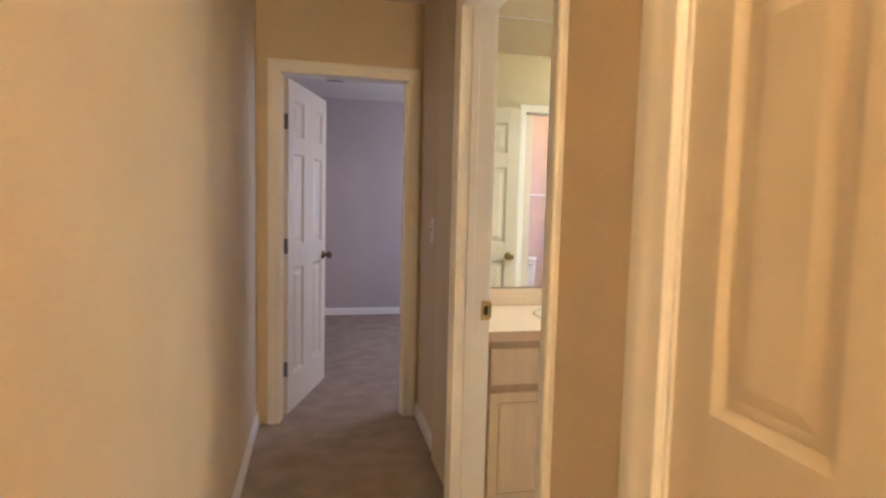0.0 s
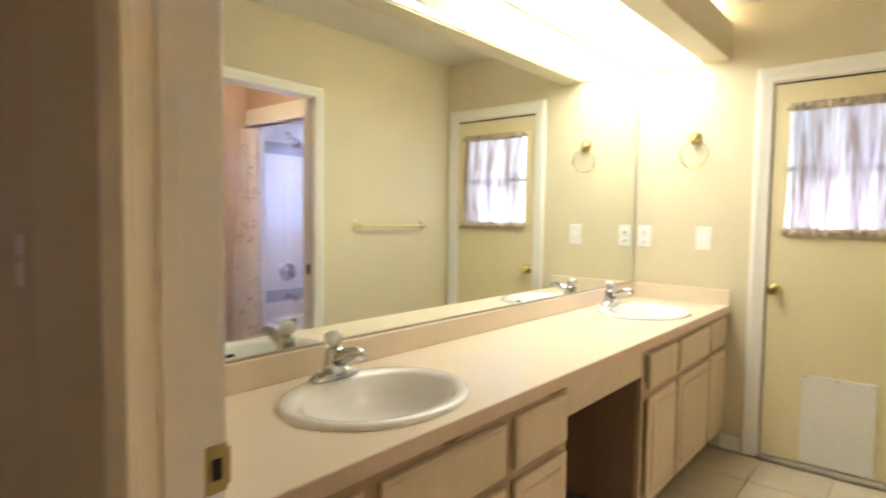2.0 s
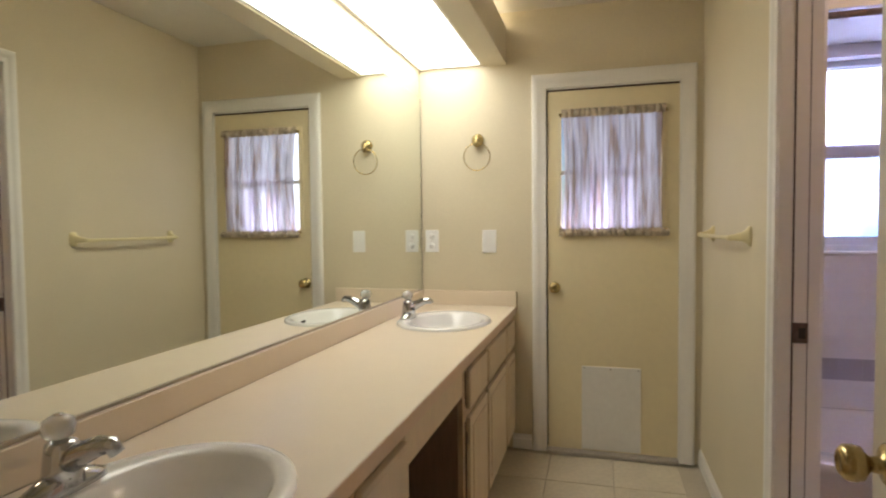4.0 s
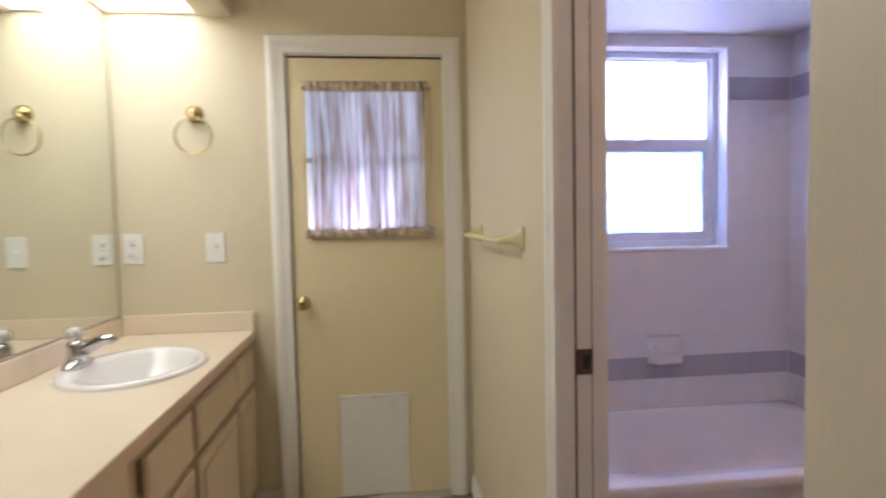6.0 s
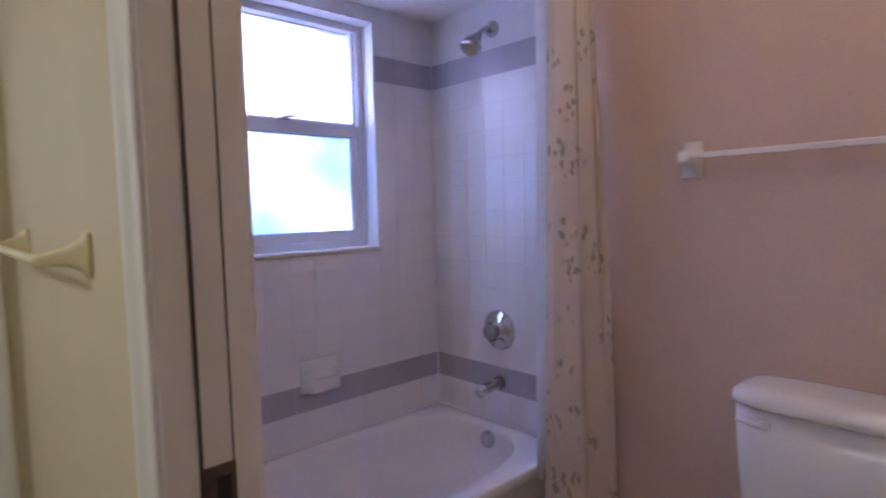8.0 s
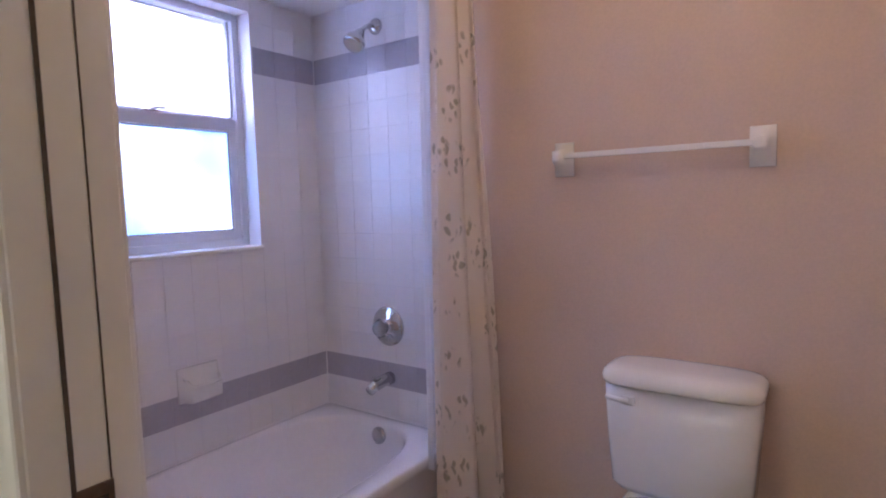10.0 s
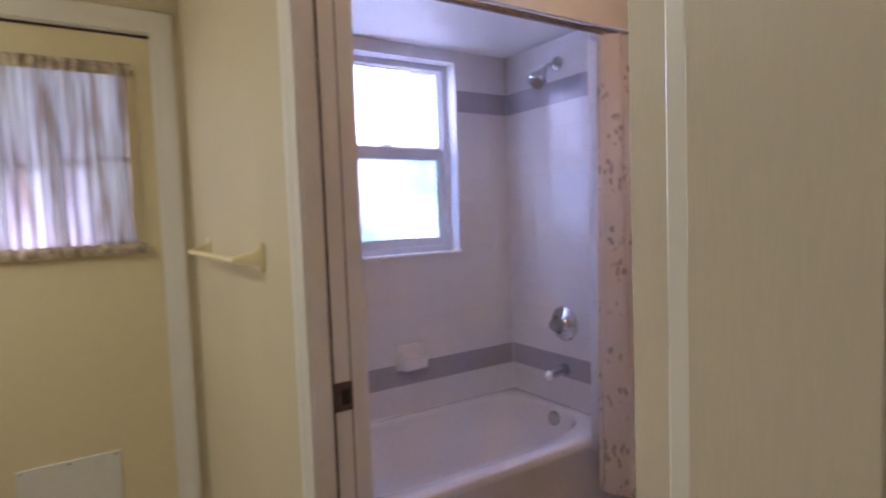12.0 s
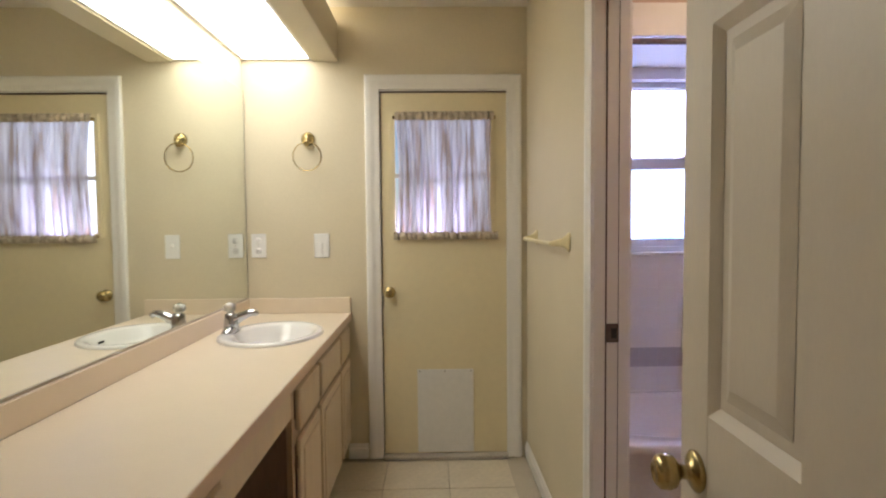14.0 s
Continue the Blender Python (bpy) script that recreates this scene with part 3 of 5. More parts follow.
def six_panel_door(name, m, width, height, label, knob_end=True, knob_mat=BRASS, mat=DOORW, hinge_mat=STEEL, hinges=(0.24, 1.02, 1.80), jamb_leaf=False):
    """A hinged six-panel door: local x from the hinge, thickness along -y, placed by m."""
    t, st, mid = 0.035, 0.090, 0.20 * width / 0.8
    top = thing(name, (0, 0, 0), label, "door", kind="structure")
    rails = [(0.012, 0.235), (0.90, 1.032), (1.60, 1.70), (height - 0.105, height)]
    c0, c1 = width / 2 - mid / 2, width / 2 + mid / 2
    for xa, xb in ((0, st), (width - st, width)):
        part("stile", move(boxes(((xa, -t, 0.012), (xb, 0, height)), bevel=0.0015), m), mat, top)
    for z0, z1 in rails:
        part("rail", move(boxes(((st, -t, z0), (width - st, 0, z1))), m), mat, top)
    for (_, z0), (z1, _) in zip(rails, rails[1:]):
        part("mullion", move(boxes(((c0, -t, z0), (c1, 0, z1))), m), mat, top)
    for (_, z0), (z1, _) in zip(rails, rails[1:]):
        for xa, xb in ((st, c0), (c1, width - st)):
            pm = bmesh.new()
            box(pm, (xa, -t + 0.012, z0), (xb, -0.012, z1))
            for sgn, f in ((1, -0.012), (-1, -t + 0.012)):
                # sticking slope round the panel, then the raised field
                e = 0.016
                ring0 = [(xa, f + sgn * 0.0118, z0), (xb, f + sgn * 0.0118, z0), (xb, f + sgn * 0.0118, z1), (xa, f + sgn * 0.0118, z1)]
                ring1 = [(xa + e, f + sgn * 0.001, z0 + e), (xb - e, f + sgn * 0.001, z0 + e), (xb - e, f + sgn * 0.001, z1 - e), (xa + e, f + sgn * 0.001, z1 - e)]
                r0, r1 = [pm.verts.new(p) for p in ring0], [pm.verts.new(p) for p in ring1]
                for k in range(4):
                    pm.faces.new((r0[k], r0[(k + 1) % 4], r1[(k + 1) % 4], r1[k]))
                g = 0.032
                ring2 = [(xa + g, f + sgn * 0.001, z0 + g), (xb - g, f + sgn * 0.001, z0 + g), (xb - g, f + sgn * 0.001, z1 - g), (xa + g, f + sgn * 0.001, z1 - g)]
                h = g + 0.022
                ring3 = [(xa + h, f + sgn * 0.008, z0 + h), (xb - h, f + sgn * 0.008, z0 + h), (xb - h, f + sgn * 0.008, z1 - h), (xa + h, f + sgn * 0.008, z1 - h)]
                r2, r3 = [pm.verts.new(p) for p in ring2], [pm.verts.new(p) for p in ring3]
                for k in range(4):
                    pm.faces.new((r2[k], r2[(k + 1) % 4], r3[(k + 1) % 4], r3[k]))
                pm.faces.new(r3)
            bmesh.ops.recalc_face_normals(pm, faces=pm.faces)
            pm.transform(m)
            part("panel", pm, mat, top)
    if knob_end:
        for sgn, y0 in ((1, 0.0), (-1, -t)):
            part("door_knob", knob_bm(m @ Matrix.Translation((width - 0.058, y0, 0.935)) @ Matrix.Rotation(-sgn * math.pi / 2, 4, "X")), knob_mat, top, "round brass knob")
        part("latch_plate", move(boxes(((width - 0.001, -0.030, 0.895), (width + 0.0015, -0.005, 0.955)), bevel=0.0005), m), knob_mat, top, "metal latch plate")
    for z in hinges:
        hb = boxes(((-0.001, -0.034, z - 0.045), (0.0015, -0.002, z + 0.045)))
        hb = merge(hb, tube([(-0.004, 0.004, z - 0.048), (-0.004, 0.004, z + 0.048)], 0.006, 10))
        if jamb_leaf:
            hb = merge(hb, move(boxes(((-0.034, 0.0005, z - 0.045), (-0.004, 0.003, z + 0.045))), Matrix.Rotation(radians(18), 4, "Z")))
        part("hinge", move(hb, m), hinge_mat, top, "dull metal hinge")
    return top


six_panel_door("door_entry", Matrix.Translation((0.698, 1.160, 0)) @ Matrix.Rotation(radians(-0.8), 4, "Z"), 0.813, 2.03,
                            "white six-panel bathroom door standing open against the wall")
six_panel_door("door_bedroom", Matrix.Translation((-0.160, YF2 + 0.004, 0)) @ Matrix.Rotation(radians(72), 4, "Z"), 0.735, 2.025,
                          "white six-panel bedroom door standing half open over carpet", knob_mat=HINGE, hinge_mat=HINGE, hinges=(0.29, 1.04, 1.775), jamb_leaf=True)
six_panel_door("door_closet", Matrix.Translation((XH + 0.043, 0.694, 0)) @ Matrix.Rotation(radians(-90), 4, "Z"), 0.748, 2.025,
                             "white six-panel hall closet door, shut")


sp = thing("strike_plate", (0.672, EJN, 0.90), "brass strike plate let into the entry door jamb", "strike plate")
part("plate", merge(boxes(((0.655, EJN - 0.0035, 0.872), (0.690, EJN - 0.0018, 0.947)), bevel=0.0005), boxes(((0.690, EJN - 0.0042, 0.880), (0.6965, EJN + 0.003, 0.939)), bevel=0.002)), BRASS, sp)
part("latch_hole", boxes(((0.666, EJN - 0.0042, 0.892), (0.681, EJN - 0.0036, 0.926))), DARK, sp, "dark latch hole")
sp = thing("strike_plate", (2.375, 0.97, 0.97), "dark metal strike plate let into the tub doorway jamb", "strike plate")
part("plate", boxes(((TJE - 0.0045, 0.9465, 0.921), (TJE - 0.0018, 0.9875, 0.983)), bevel=0.0005), BRONZE, sp)
part("latch_hole", boxes(((TJE - 0.0052, 0.954, 0.935), (TJE - 0.0046, 0.972, 0.968))), DARK, sp, "dark latch hole")

# thin dark strips stand in for the shadow beside stop and casing
solid("trim_jamb_gap_shade", boxes(((TJE - 0.0038, 0.9865, 0), (TJE + 0.001, 0.9915, 2.02)), ((TJE - 0.0030, 0.9475, 0), (TJE + 0.001, 0.9495, 2.02))), JAMB_SHADE, "dark strips painted for the gap shade along the tub doorway jamb", "trim")

# pocket door of the tub room, slid almost wholly into the wall
pd = thing("door_pocket", (1.66, 0.966, 0), "white pocket door slid into the doorway wall, its edge showing", "door", kind="structure")
part("slab", boxes(((TJW + 0.004, 0.949, 0.012), (1.678, 0.983, 2.018)), bevel=0.002), DOORW, pd)
part("edge_pull", boxes(((1.6782, 0.958, 0.93), (1.6792, 0.974, 1.03)), bevel=0.0003), BRASS, pd, "small brass edge pull")

# outside door with a curtained window
od = thing("door_outside", (XE, 1.49, 0), "aged cream flush outside door with a curtained window", "door", kind="structure")
X0, X1 = XE + 0.008, XE + 0.052
LY0, LY1, LZ0, LZ1 = 1.235, 1.755, 1.275, 1.89
part("slab", pierced(X0, X1, (1.144, LY0, LY1, 1.835), (0.022, LZ0, LZ1, 2.03)), YELLOW, od)
wf = boxes(((X0 - 0.008, LY0 - 0.03, LZ0 - 0.03), (X0, LY0, LZ1 + 0.03)), ((X0 - 0.008, LY1, LZ0 - 0.03), (X0, LY1 + 0.03, LZ1 + 0.03)),
           ((X0 - 0.008, LY0, LZ0 - 0.03), (X0, LY1, LZ0)), ((X0 - 0.008, LY0, LZ1), (X0, LY1, LZ1 + 0.03)), bevel=0.002)
part("window_frame", wf, YELLOW, od)
for k in (1, 2):
    y = LY0 + (LY1 - LY0) * k / 3
    part("glazing_bar", boxes(((X0 + 0.012, y - 0.011, LZ0), (X0 + 0.034, y + 0.011, LZ1)), bevel=0.002), TRIM, od)
part("glazing_bar", boxes(((X0 + 0.011, LY0, 1.562), (X0 + 0.035, LY1, 1.586)), bevel=0.002), TRIM, od)
pane = part("pane", boxes(((X0 + 0.020, LY0, LZ0), (X0 + 0.024, LY1, LZ1))), CLEAR, od, "clear window glass")
pane.visible_shadow = False
part("door_knob", knob_bm(Matrix.Translation((X0, 1.792, 0.932)) @ Matrix.Rotation(-math.pi / 2, 4, "Y")), BRASS, od, "round brass knob")
part("pet_flap_cover", boxes(((X0 - 0.007, 1.331, 0.028), (X0 - 0.0005, 1.645, 0.498)), bevel=0.002), PATCH, od, "white painted board over a pet flap")
for y in (1.345, 1.49, 1.630):
    part("screw", lathe([(0.004, 0), (0.004, 0.0015), (0.002, 0.002)], Matrix.Translation((X0 - 0.007, y, 0.487)) @ Matrix.Rotation(-math.pi / 2, 4, "Y"), 8), STEEL, od)
part("threshold", boxes(((XE - 0.045, 1.142, 0.0), (X1 + 0.01, 1.837, 0.02)), bevel=0.004), SILL, od, "worn grey-beige threshold")
solid("trim_weatherstrip", boxes(((X0 - 0.003, 1.1445, 2.0225), (X0 - 0.0003, 1.8345, 2.0315)), ((X0 - 0.003, 1.8300, 0.03), (X0 - 0.0003, 1.8345, 2.0224))), BRONZE, "dark weatherstrip in the gap round the outside door", "trim")
solid("jamb_outside", boxes(((XE + 0.001, 1.135, 0), (XE + 0.2, 1.1435, 2.045)), ((XE + 0.001, 1.8365, 0), (XE + 0.2, 1.845, 2.045)), ((XE + 0.001, 1.1435, 2.033), (XE + 0.2, 1.8365, 2.045))), TRIM, "white jamb of the outside door", "trim")


def gathered(y0, y1, z0, z1, x, amp, waves, seed, rows=26, cols=150, waist=0.0):
    """Gathered cloth hanging in the plane x, with irregular folds."""
    bm = bmesh.new()
    rnd = random.Random(seed)
    ph = [(rnd.uniform(0, 6.28), rnd.uniform(0.6, 1.7), rnd.uniform(0.3, 1.0)) for _ in range(6)]
    grid = []
    for j in range(rows + 1):
        v = j / rows
        row = []
        for i in range(cols + 1):
            u = i / cols
            s = sum(a * math.sin(2 * math.pi * waves * f * u + p + 0.7 * math.sin(3 * v + p)) for p, f, a in ph) / 2.6
            edge = 0.35 + 0.65 * math.sin(math.pi * min(max(v, 0.02), 0.98))
            y = y0 + (y1 - y0) * u + waist * math.sin(math.pi * v) * (0.5 - u) * 2
            row.append(bm.verts.new((x - 0.006 - amp * (0.55 + 0.45 * s) * edge, y, z0 + (z1 - z0) * v)))
        grid.append(row)
    for j in range(rows):
        for i in range(cols):
            bm.faces.new((grid[j][i], grid[j][i + 1], grid[j + 1][i + 1], grid[j + 1][i]))
    for f in bm.faces:
        f.smooth = True
    return bm


dc = thing("door_curtain", (X0, 1.48, 1.23), "gathered striped sheer curtain, fold shade in its colour, on two rods over the door window", "curtain")
part("cloth", gathered(1.228, 1.748, 1.255, 1.885, X0 - 0.006, 0.042, 11, 3, waist=0.014, cols=300), SHEER, dc)
part("top_ruffle", gathered(1.215, 1.752, 1.872, 1.918, X0 - 0.010, 0.032, 15, 5, rows=5, cols=260), RUFFLE, dc, "bunched cloth over the top rod")
part("bottom_ruffle", gathered(1.195, 1.765, 1.222, 1.264, X0 - 0.010, 0.032, 15, 8, rows=5, cols=260), RUFFLE, dc, "bunched cloth under the bottom rod")
for z in (1.887, 1.256):
    part("rod", tube([(X0 - 0.012, 1.213, z), (X0 - 0.012, 1.757, z)], 0.004, 8), BRASS, dc)
    for y in (1.211, 1.759):
        part("bracket", boxes(((X0 - 0.026, y - 0.006, z - 0.009), (X0 - 0.0005, y + 0.006, z + 0.009)), bevel=0.001), BRASS, dc)

# ---------- vanity ----------
CT = 0.824
COUNTER_X0, COUNTER_X1, CY = XW + 0.004, XE - 0.002, 2.007
BASINS = ((1.262, 2.270), (3.118, 2.272))
# continuous worktop with two oval cut-outs
vt = thing("vanity_counter", (2.2, 2.29, CT), "almond laminate vanity top with backsplash on oak cabinets", "countertop")


def worktop():
    """The slab as strips in x, each cut back round the oval sinks."""
    bm = bmesh.new()
    rx, ry = 0.235, 0.19
    xs = [COUNTER_X0]
    for bx, by in BASINS:
        xs += [bx - rx + 2 * rx * k / 24 for k in range(25)]
    xs.append(COUNTER_X1)
    z0, z1 = CT - 0.038, CT
    y0, y1 = CY, YM - 0.022

    def cut(x):
        for bx, by in BASINS:
            if abs(x - bx) < rx + 1e-6:
                h = ry * math.sqrt(max(0, 1 - ((x - bx) / rx) ** 2))
                return by - h, by + h
        return None
    for xa, xb in zip(xs, xs[1:]):
        inside = any(abs((xa + xb) / 2 - bx) < rx for bx, _ in BASINS)
        if not inside:
            box(bm, (xa, y0, z0), (xb, y1, z1))
        else:
            (a0, a1), (b0, b1) = cut(xa), cut(xb)
            for p, q, r, s in ((y0, a0, b0, y0), (a1, y1, y1, b1)):
                lo = [bm.verts.new((x, y, z1)) for x, y in ((xa, p), (xb, s), (xb, r), (xa, q))]
                bm.faces.new(lo)
            f = [bm.verts.new(c) for c in ((xa, y0, z0), (xb, y0, z0), (xb, y0, z1), (xa, y0, z1))]
            bm.faces.new(f)
    bmesh.ops.remove_doubles(bm, verts=bm.verts, dist=1e-5)
    return bm


part("worktop", worktop(), LAMINATE, vt)
part("front_edge", boxes(((COUNTER_X0, CY - 0.0025, CT - 0.040), (COUNTER_X1, CY - 0.0004, CT - 0.0015))), material("laminate_front_edge", (0.74, 0.56, 0.42), 0.4, vary=0.03), vt, "pinkish laminate edge strip")
part("backsplash", boxes(((COUNTER_X0, YM - 0.021, CT + 0.0005), (COUNTER_X1 - 0.021, YM - 0.001, 0.905)), bevel=0.002), LAMINATE, vt, "almond laminate backsplash")
part("side_splash", boxes(((COUNTER_X1 - 0.02, CY, CT + 0.0005), (COUNTER_X1, YM - 0.001, 0.908)), bevel=0.002), LAMINATE, vt, "almond laminate side splash")


def basin(bx, by, label):
    s = thing("sink", (bx, by, CT), label, "sink", "vanity sinks")
    rings = [oval(bx, by, CT + 0.001, 0.272, 0.224), oval(bx, by, CT + 0.010, 0.270, 0.222), oval(bx, by, CT + 0.015, 0.258, 0.212),
             oval(bx, by - 0.012, CT + 0.013, 0.236, 0.176), oval(bx, by - 0.014, CT + 0.002, 0.224, 0.164), oval(bx, by - 0.014, CT - 0.04, 0.203, 0.146),
             oval(bx, by - 0.010, CT - 0.09, 0.160, 0.113), oval(bx, by - 0.006, CT - 0.125, 0.090, 0.068), oval(bx, by - 0.004, CT - 0.135, 0.024, 0.024)]
    part("bowl", loft(rings, (False, False)), PORCELAIN, s)
    part("drain", lathe([(0.023, -0.002), (0.023, 0.003), (0.016, 0.005), (0.001, 0.006)], Matrix.Translation((bx, by - 0.004, CT - 0.136)), 16), CHROME, s, "chrome drain")
    part("overflow_slot", boxes(((bx - 0.020, by - 0.172, CT - 0.030), (bx + 0.020, by - 0.160, CT - 0.020)), bevel=0.002), DARK, s, "dark overflow slot")
    return s


def faucet(bx, by, label):
    f = thing("faucet", (bx, by, CT + 0.014), label, "faucet", "vanity faucets")
    z = CT + 0.0135
    part("base_plate", loft([oval(bx, by, z, 0.082, 0.029, 2.8), oval(bx, by, z + 0.012, 0.079, 0.027, 2.8), oval(bx, by, z + 0.026, 0.048, 0.025, 2.4),
                             oval(bx, by, z + 0.034, 0.020, 0.018)]), CHROME, f)
    part("body", lathe([(0.034, 0.0), (0.031, 0.03), (0.028, 0.055), (0.025, 0.072), (0.013, 0.078)], Matrix.Translation((bx, by, z + 0.012)), 20), CHROME, f)
    path = [(bx, by + 0.005, z + 0.040), (bx, by - 0.045, z + 0.070), (bx, by - 0.082, z + 0.086), (bx, by - 0.108, z + 0.088), (bx, by - 0.118, z + 0.076)]
    part("spout", tube(path, 0.015, 14, radii=[0.024, 0.021, 0.017, 0.0145, 0.0125]), CHROME, f)
    part("handle", lathe([(0.012, 0.0), (0.024, 0.006), (0.027, 0.020), (0.025, 0.034), (0.012, 0.041)], Matrix.Translation((bx, by + 0.006, z + 0.090)), 10), ACRYLIC, f, "clear faceted acrylic knob")
    part("handle_cap", lathe([(0.008, 0), (0.008, 0.002), (0.002, 0.003)], Matrix.Translation((bx, by + 0.006, z + 0.1312)), 12), CHROME, f)
    return f


for bx, by in BASINS:
    basin(bx, by, "white oval drop-in porcelain sink in the vanity top")
    faucet(bx, by + 0.180, "chrome single-knob faucet behind a vanity sink")

# cabinets under the worktop
FY, KZ = 2.03, 0.10


def front(parent, name, x0, x1, z0, z1, flat=False):
    """A drawer front or door with a raised edge, hung on the face frame."""
    bm = bmesh.new()
    box(bm, (x0, FY - 0.018, z0), (x1, FY - 0.0005, z1), 0.004, 2)
    p = part(name, bm, OAK, parent)
    if not flat:
        e = 0.045
        bm = boxes(((x0 + e, FY - 0.0215, z0 + e), (x1 - e, FY - 0.0182, z1 - e)), bevel=0.003)
        part("raised_panel", bm, OAK, p)
        e2 = 0.038
        # flat dark strips give the shade of a groove round the panel
        for a, b in (((x0 + e2, z0 + e2), (x1 - e2, z0 + e2 + 0.004)), ((x0 + e2, z1 - e2 - 0.004), (x1 - e2, z1 - e2)),
                     ((x0 + e2, z0 + e2 + 0.004), (x0 + e2 + 0.004, z1 - e2 - 0.004)), ((x1 - e2 - 0.004, z0 + e2 + 0.004), (x1 - e2, z1 - e2 - 0.004))):
            part("groove_shade", boxes(((a[0], FY - 0.0188, a[1]), (b[0], FY - 0.0181, b[1]))), OAKD, p)
    else:
        bm = boxes(((x0 + 0.012, FY - 0.0195, z0 + 0.012), (x1 - 0.012, FY - 0.0182, z1 - 0.012)), bevel=0.001)
        part("face", bm, OAK, p)
    return p


def cabinet(x0, x1, cells, label):
    """A base unit: cells are (xa, xb) columns, each with a drawer front above a door."""
    c = thing("vanity_cabinet", ((x0 + x1) / 2, 2.3, 0), label, "cabinet", "vanity cabinets")
    z1 = CT - 0.042
    for nm, a, b in (("side_panel", (x0, FY + 0.02, KZ), (x0 + 0.016, YM - 0.003, z1)), ("side_panel", (x1 - 0.016, FY + 0.02, KZ), (x1, YM - 0.003, z1)),
                     ("bottom_panel", (x0 + 0.016, FY + 0.02, KZ), (x1 - 0.016, YM - 0.003, KZ + 0.016)), ("back_panel", (x0 + 0.016, YM - 0.012, KZ + 0.016), (x1 - 0.016, YM - 0.003, z1))):
        part(nm, boxes((a, b)), INSIDE, c, "dark brown cabinet board")
    bm = bmesh.new()
    box(bm, (x0, FY, KZ), (x0 + 0.035, FY + 0.019, z1))
    box(bm, (x1 - 0.035, FY, KZ), (x1, FY + 0.019, z1))
    for z0, zz in ((KZ, KZ + 0.035), (0.560, 0.620), (z1 - 0.035, z1)):
        box(bm, (x0 + 0.035, FY, z0), (x1 - 0.035, FY + 0.019, zz))
    for (_, a), (b, _) in zip(cells, cells[1:]):
        for za, zb in ((KZ + 0.0352, 0.5598), (0.6202, z1 - 0.0352)):
            box(bm, (a - 0.008, FY + 0.0006, za), (b + 0.008, FY + 0.0185, zb))
    part("face_frame", bm, OAKD, c)
    part("toe_board", boxes(((x0, FY + 0.06, 0.0), (x1, FY + 0.075, KZ))), INSIDE, c)
    for xa, xb in cells:
        front(c, "drawer", xa, xb, 0.607, 0.752, True)
        d = front(c, "door", xa, xb, 0.125, 0.575)
        for z in ((0.20, 0.50) if xa == 2.525 else ()):
            part("hinge", boxes(((xa - 0.008, FY - 0.008, z - 0.022), (xa - 0.001, FY - 0.001, z + 0.022)), bevel=0.001), STEEL, d, "dark metal hinge")
    return c


vanity = cabinet(COUNTER_X0, 1.848, [(0.705, 0.985), (1.035, 1.487), (1.537, 1.826)], "whitewashed oak vanity cabinet with drawers over doors")
for xa, xb, za in ((1.245, 1.310, 0.762), (1.735, 1.840, 0.764)):
    part("scuff", boxes(((xa, FY - 0.0012, za), (xb, FY - 0.0002, za + 0.011)), ((xa + 0.012, FY - 0.0010, za - 0.004), (xb - 0.020, FY - 0.0002, za - 0.0002))), INSIDE, vanity, "dark worn scuff under the counter edge")
cabinet(2.475, COUNTER_X1, [(2.525, 2.86), (2.90, 3.37), (3.41, 3.69)], "whitewashed oak vanity cabinet beside the knee space")
kn = thing("vanity_knee_space", (2.17, FY, 0.0), "open dark knee space under an oak apron rail", "vanity")
part("apron_rail", boxes(((1.849, FY, 0.668), (2.474, FY + 0.019, CT - 0.042)), bevel=0.001), OAK, kn)
# back in the same dark brown as the cabinet boards
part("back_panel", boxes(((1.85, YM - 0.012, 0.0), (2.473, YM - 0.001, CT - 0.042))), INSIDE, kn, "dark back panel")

# mirror
mr = thing("vanity_mirror", (2.2, YM, 0.91), "large frameless wall mirror over the vanity backsplash", "mirror")
part("glass", boxes(((XW + 0.01, YM - 0.008, 0.912), (XE - 0.012, YM - 0.002, 2.035))), MIRROR, mr)
part("bottom_channel", boxes(((XW + 0.01, YM - 0.0125, 0.9065), (XE - 0.012, YM - 0.001, 0.9115)), ((XW + 0.01, YM - 0.0125, 0.9115), (XE - 0.012, YM - 0.0085, 0.9135))), CHANNEL, mr, "thin metal channel")
part("edge_strip", boxes(((XE - 0.0118, YM - 0.0085, 0.912), (XE - 0.009, YM - 0.002, 2.035))), DARK, mr, "dark ground glass edge")

# light box over the vanity
lb = thing("light_box", (2.2, 2.3, 2.19), "boxed fluorescent light with a lit diffuser over the vanity", "ceiling light")
part("beam", boxes(((XW + 0.001, 2.056, 2.19), (XE - 0.001, 2.19, 2.395)), bevel=0.003), CREAM, lb, "cream painted drywall valance")
DX = 1.93
part("end_panel", boxes(((XW + 0.022, 2.192, 2.2062), (DX, YM - 0.002, 2.222))), CREAM, lb, "cream painted closed end of the box")
part("diffuser", boxes(((DX + 0.001, 2.205, 2.206), (XE - 0.022, YM - 0.016, 2.210))), PANEL, lb, "glowing white plastic diffuser")
part("trim_strip", boxes(((XW + 0.001, 2.191, 2.199), (XE - 0.001, 2.207, 2.2058)), ((XW + 0.001, YM - 0.018, 2.199), (XE - 0.001, YM - 0.001, 2.2058)),
                         ((XE - 0.022, 2.207, 2.199), (XE - 0.001, YM - 0.018, 2.2058)), ((XW + 0.001, 2.207, 2.199), (XW + 0.022, YM - 0.018, 2.2058))), TRIM, lb, "white angle strip round the diffuser")
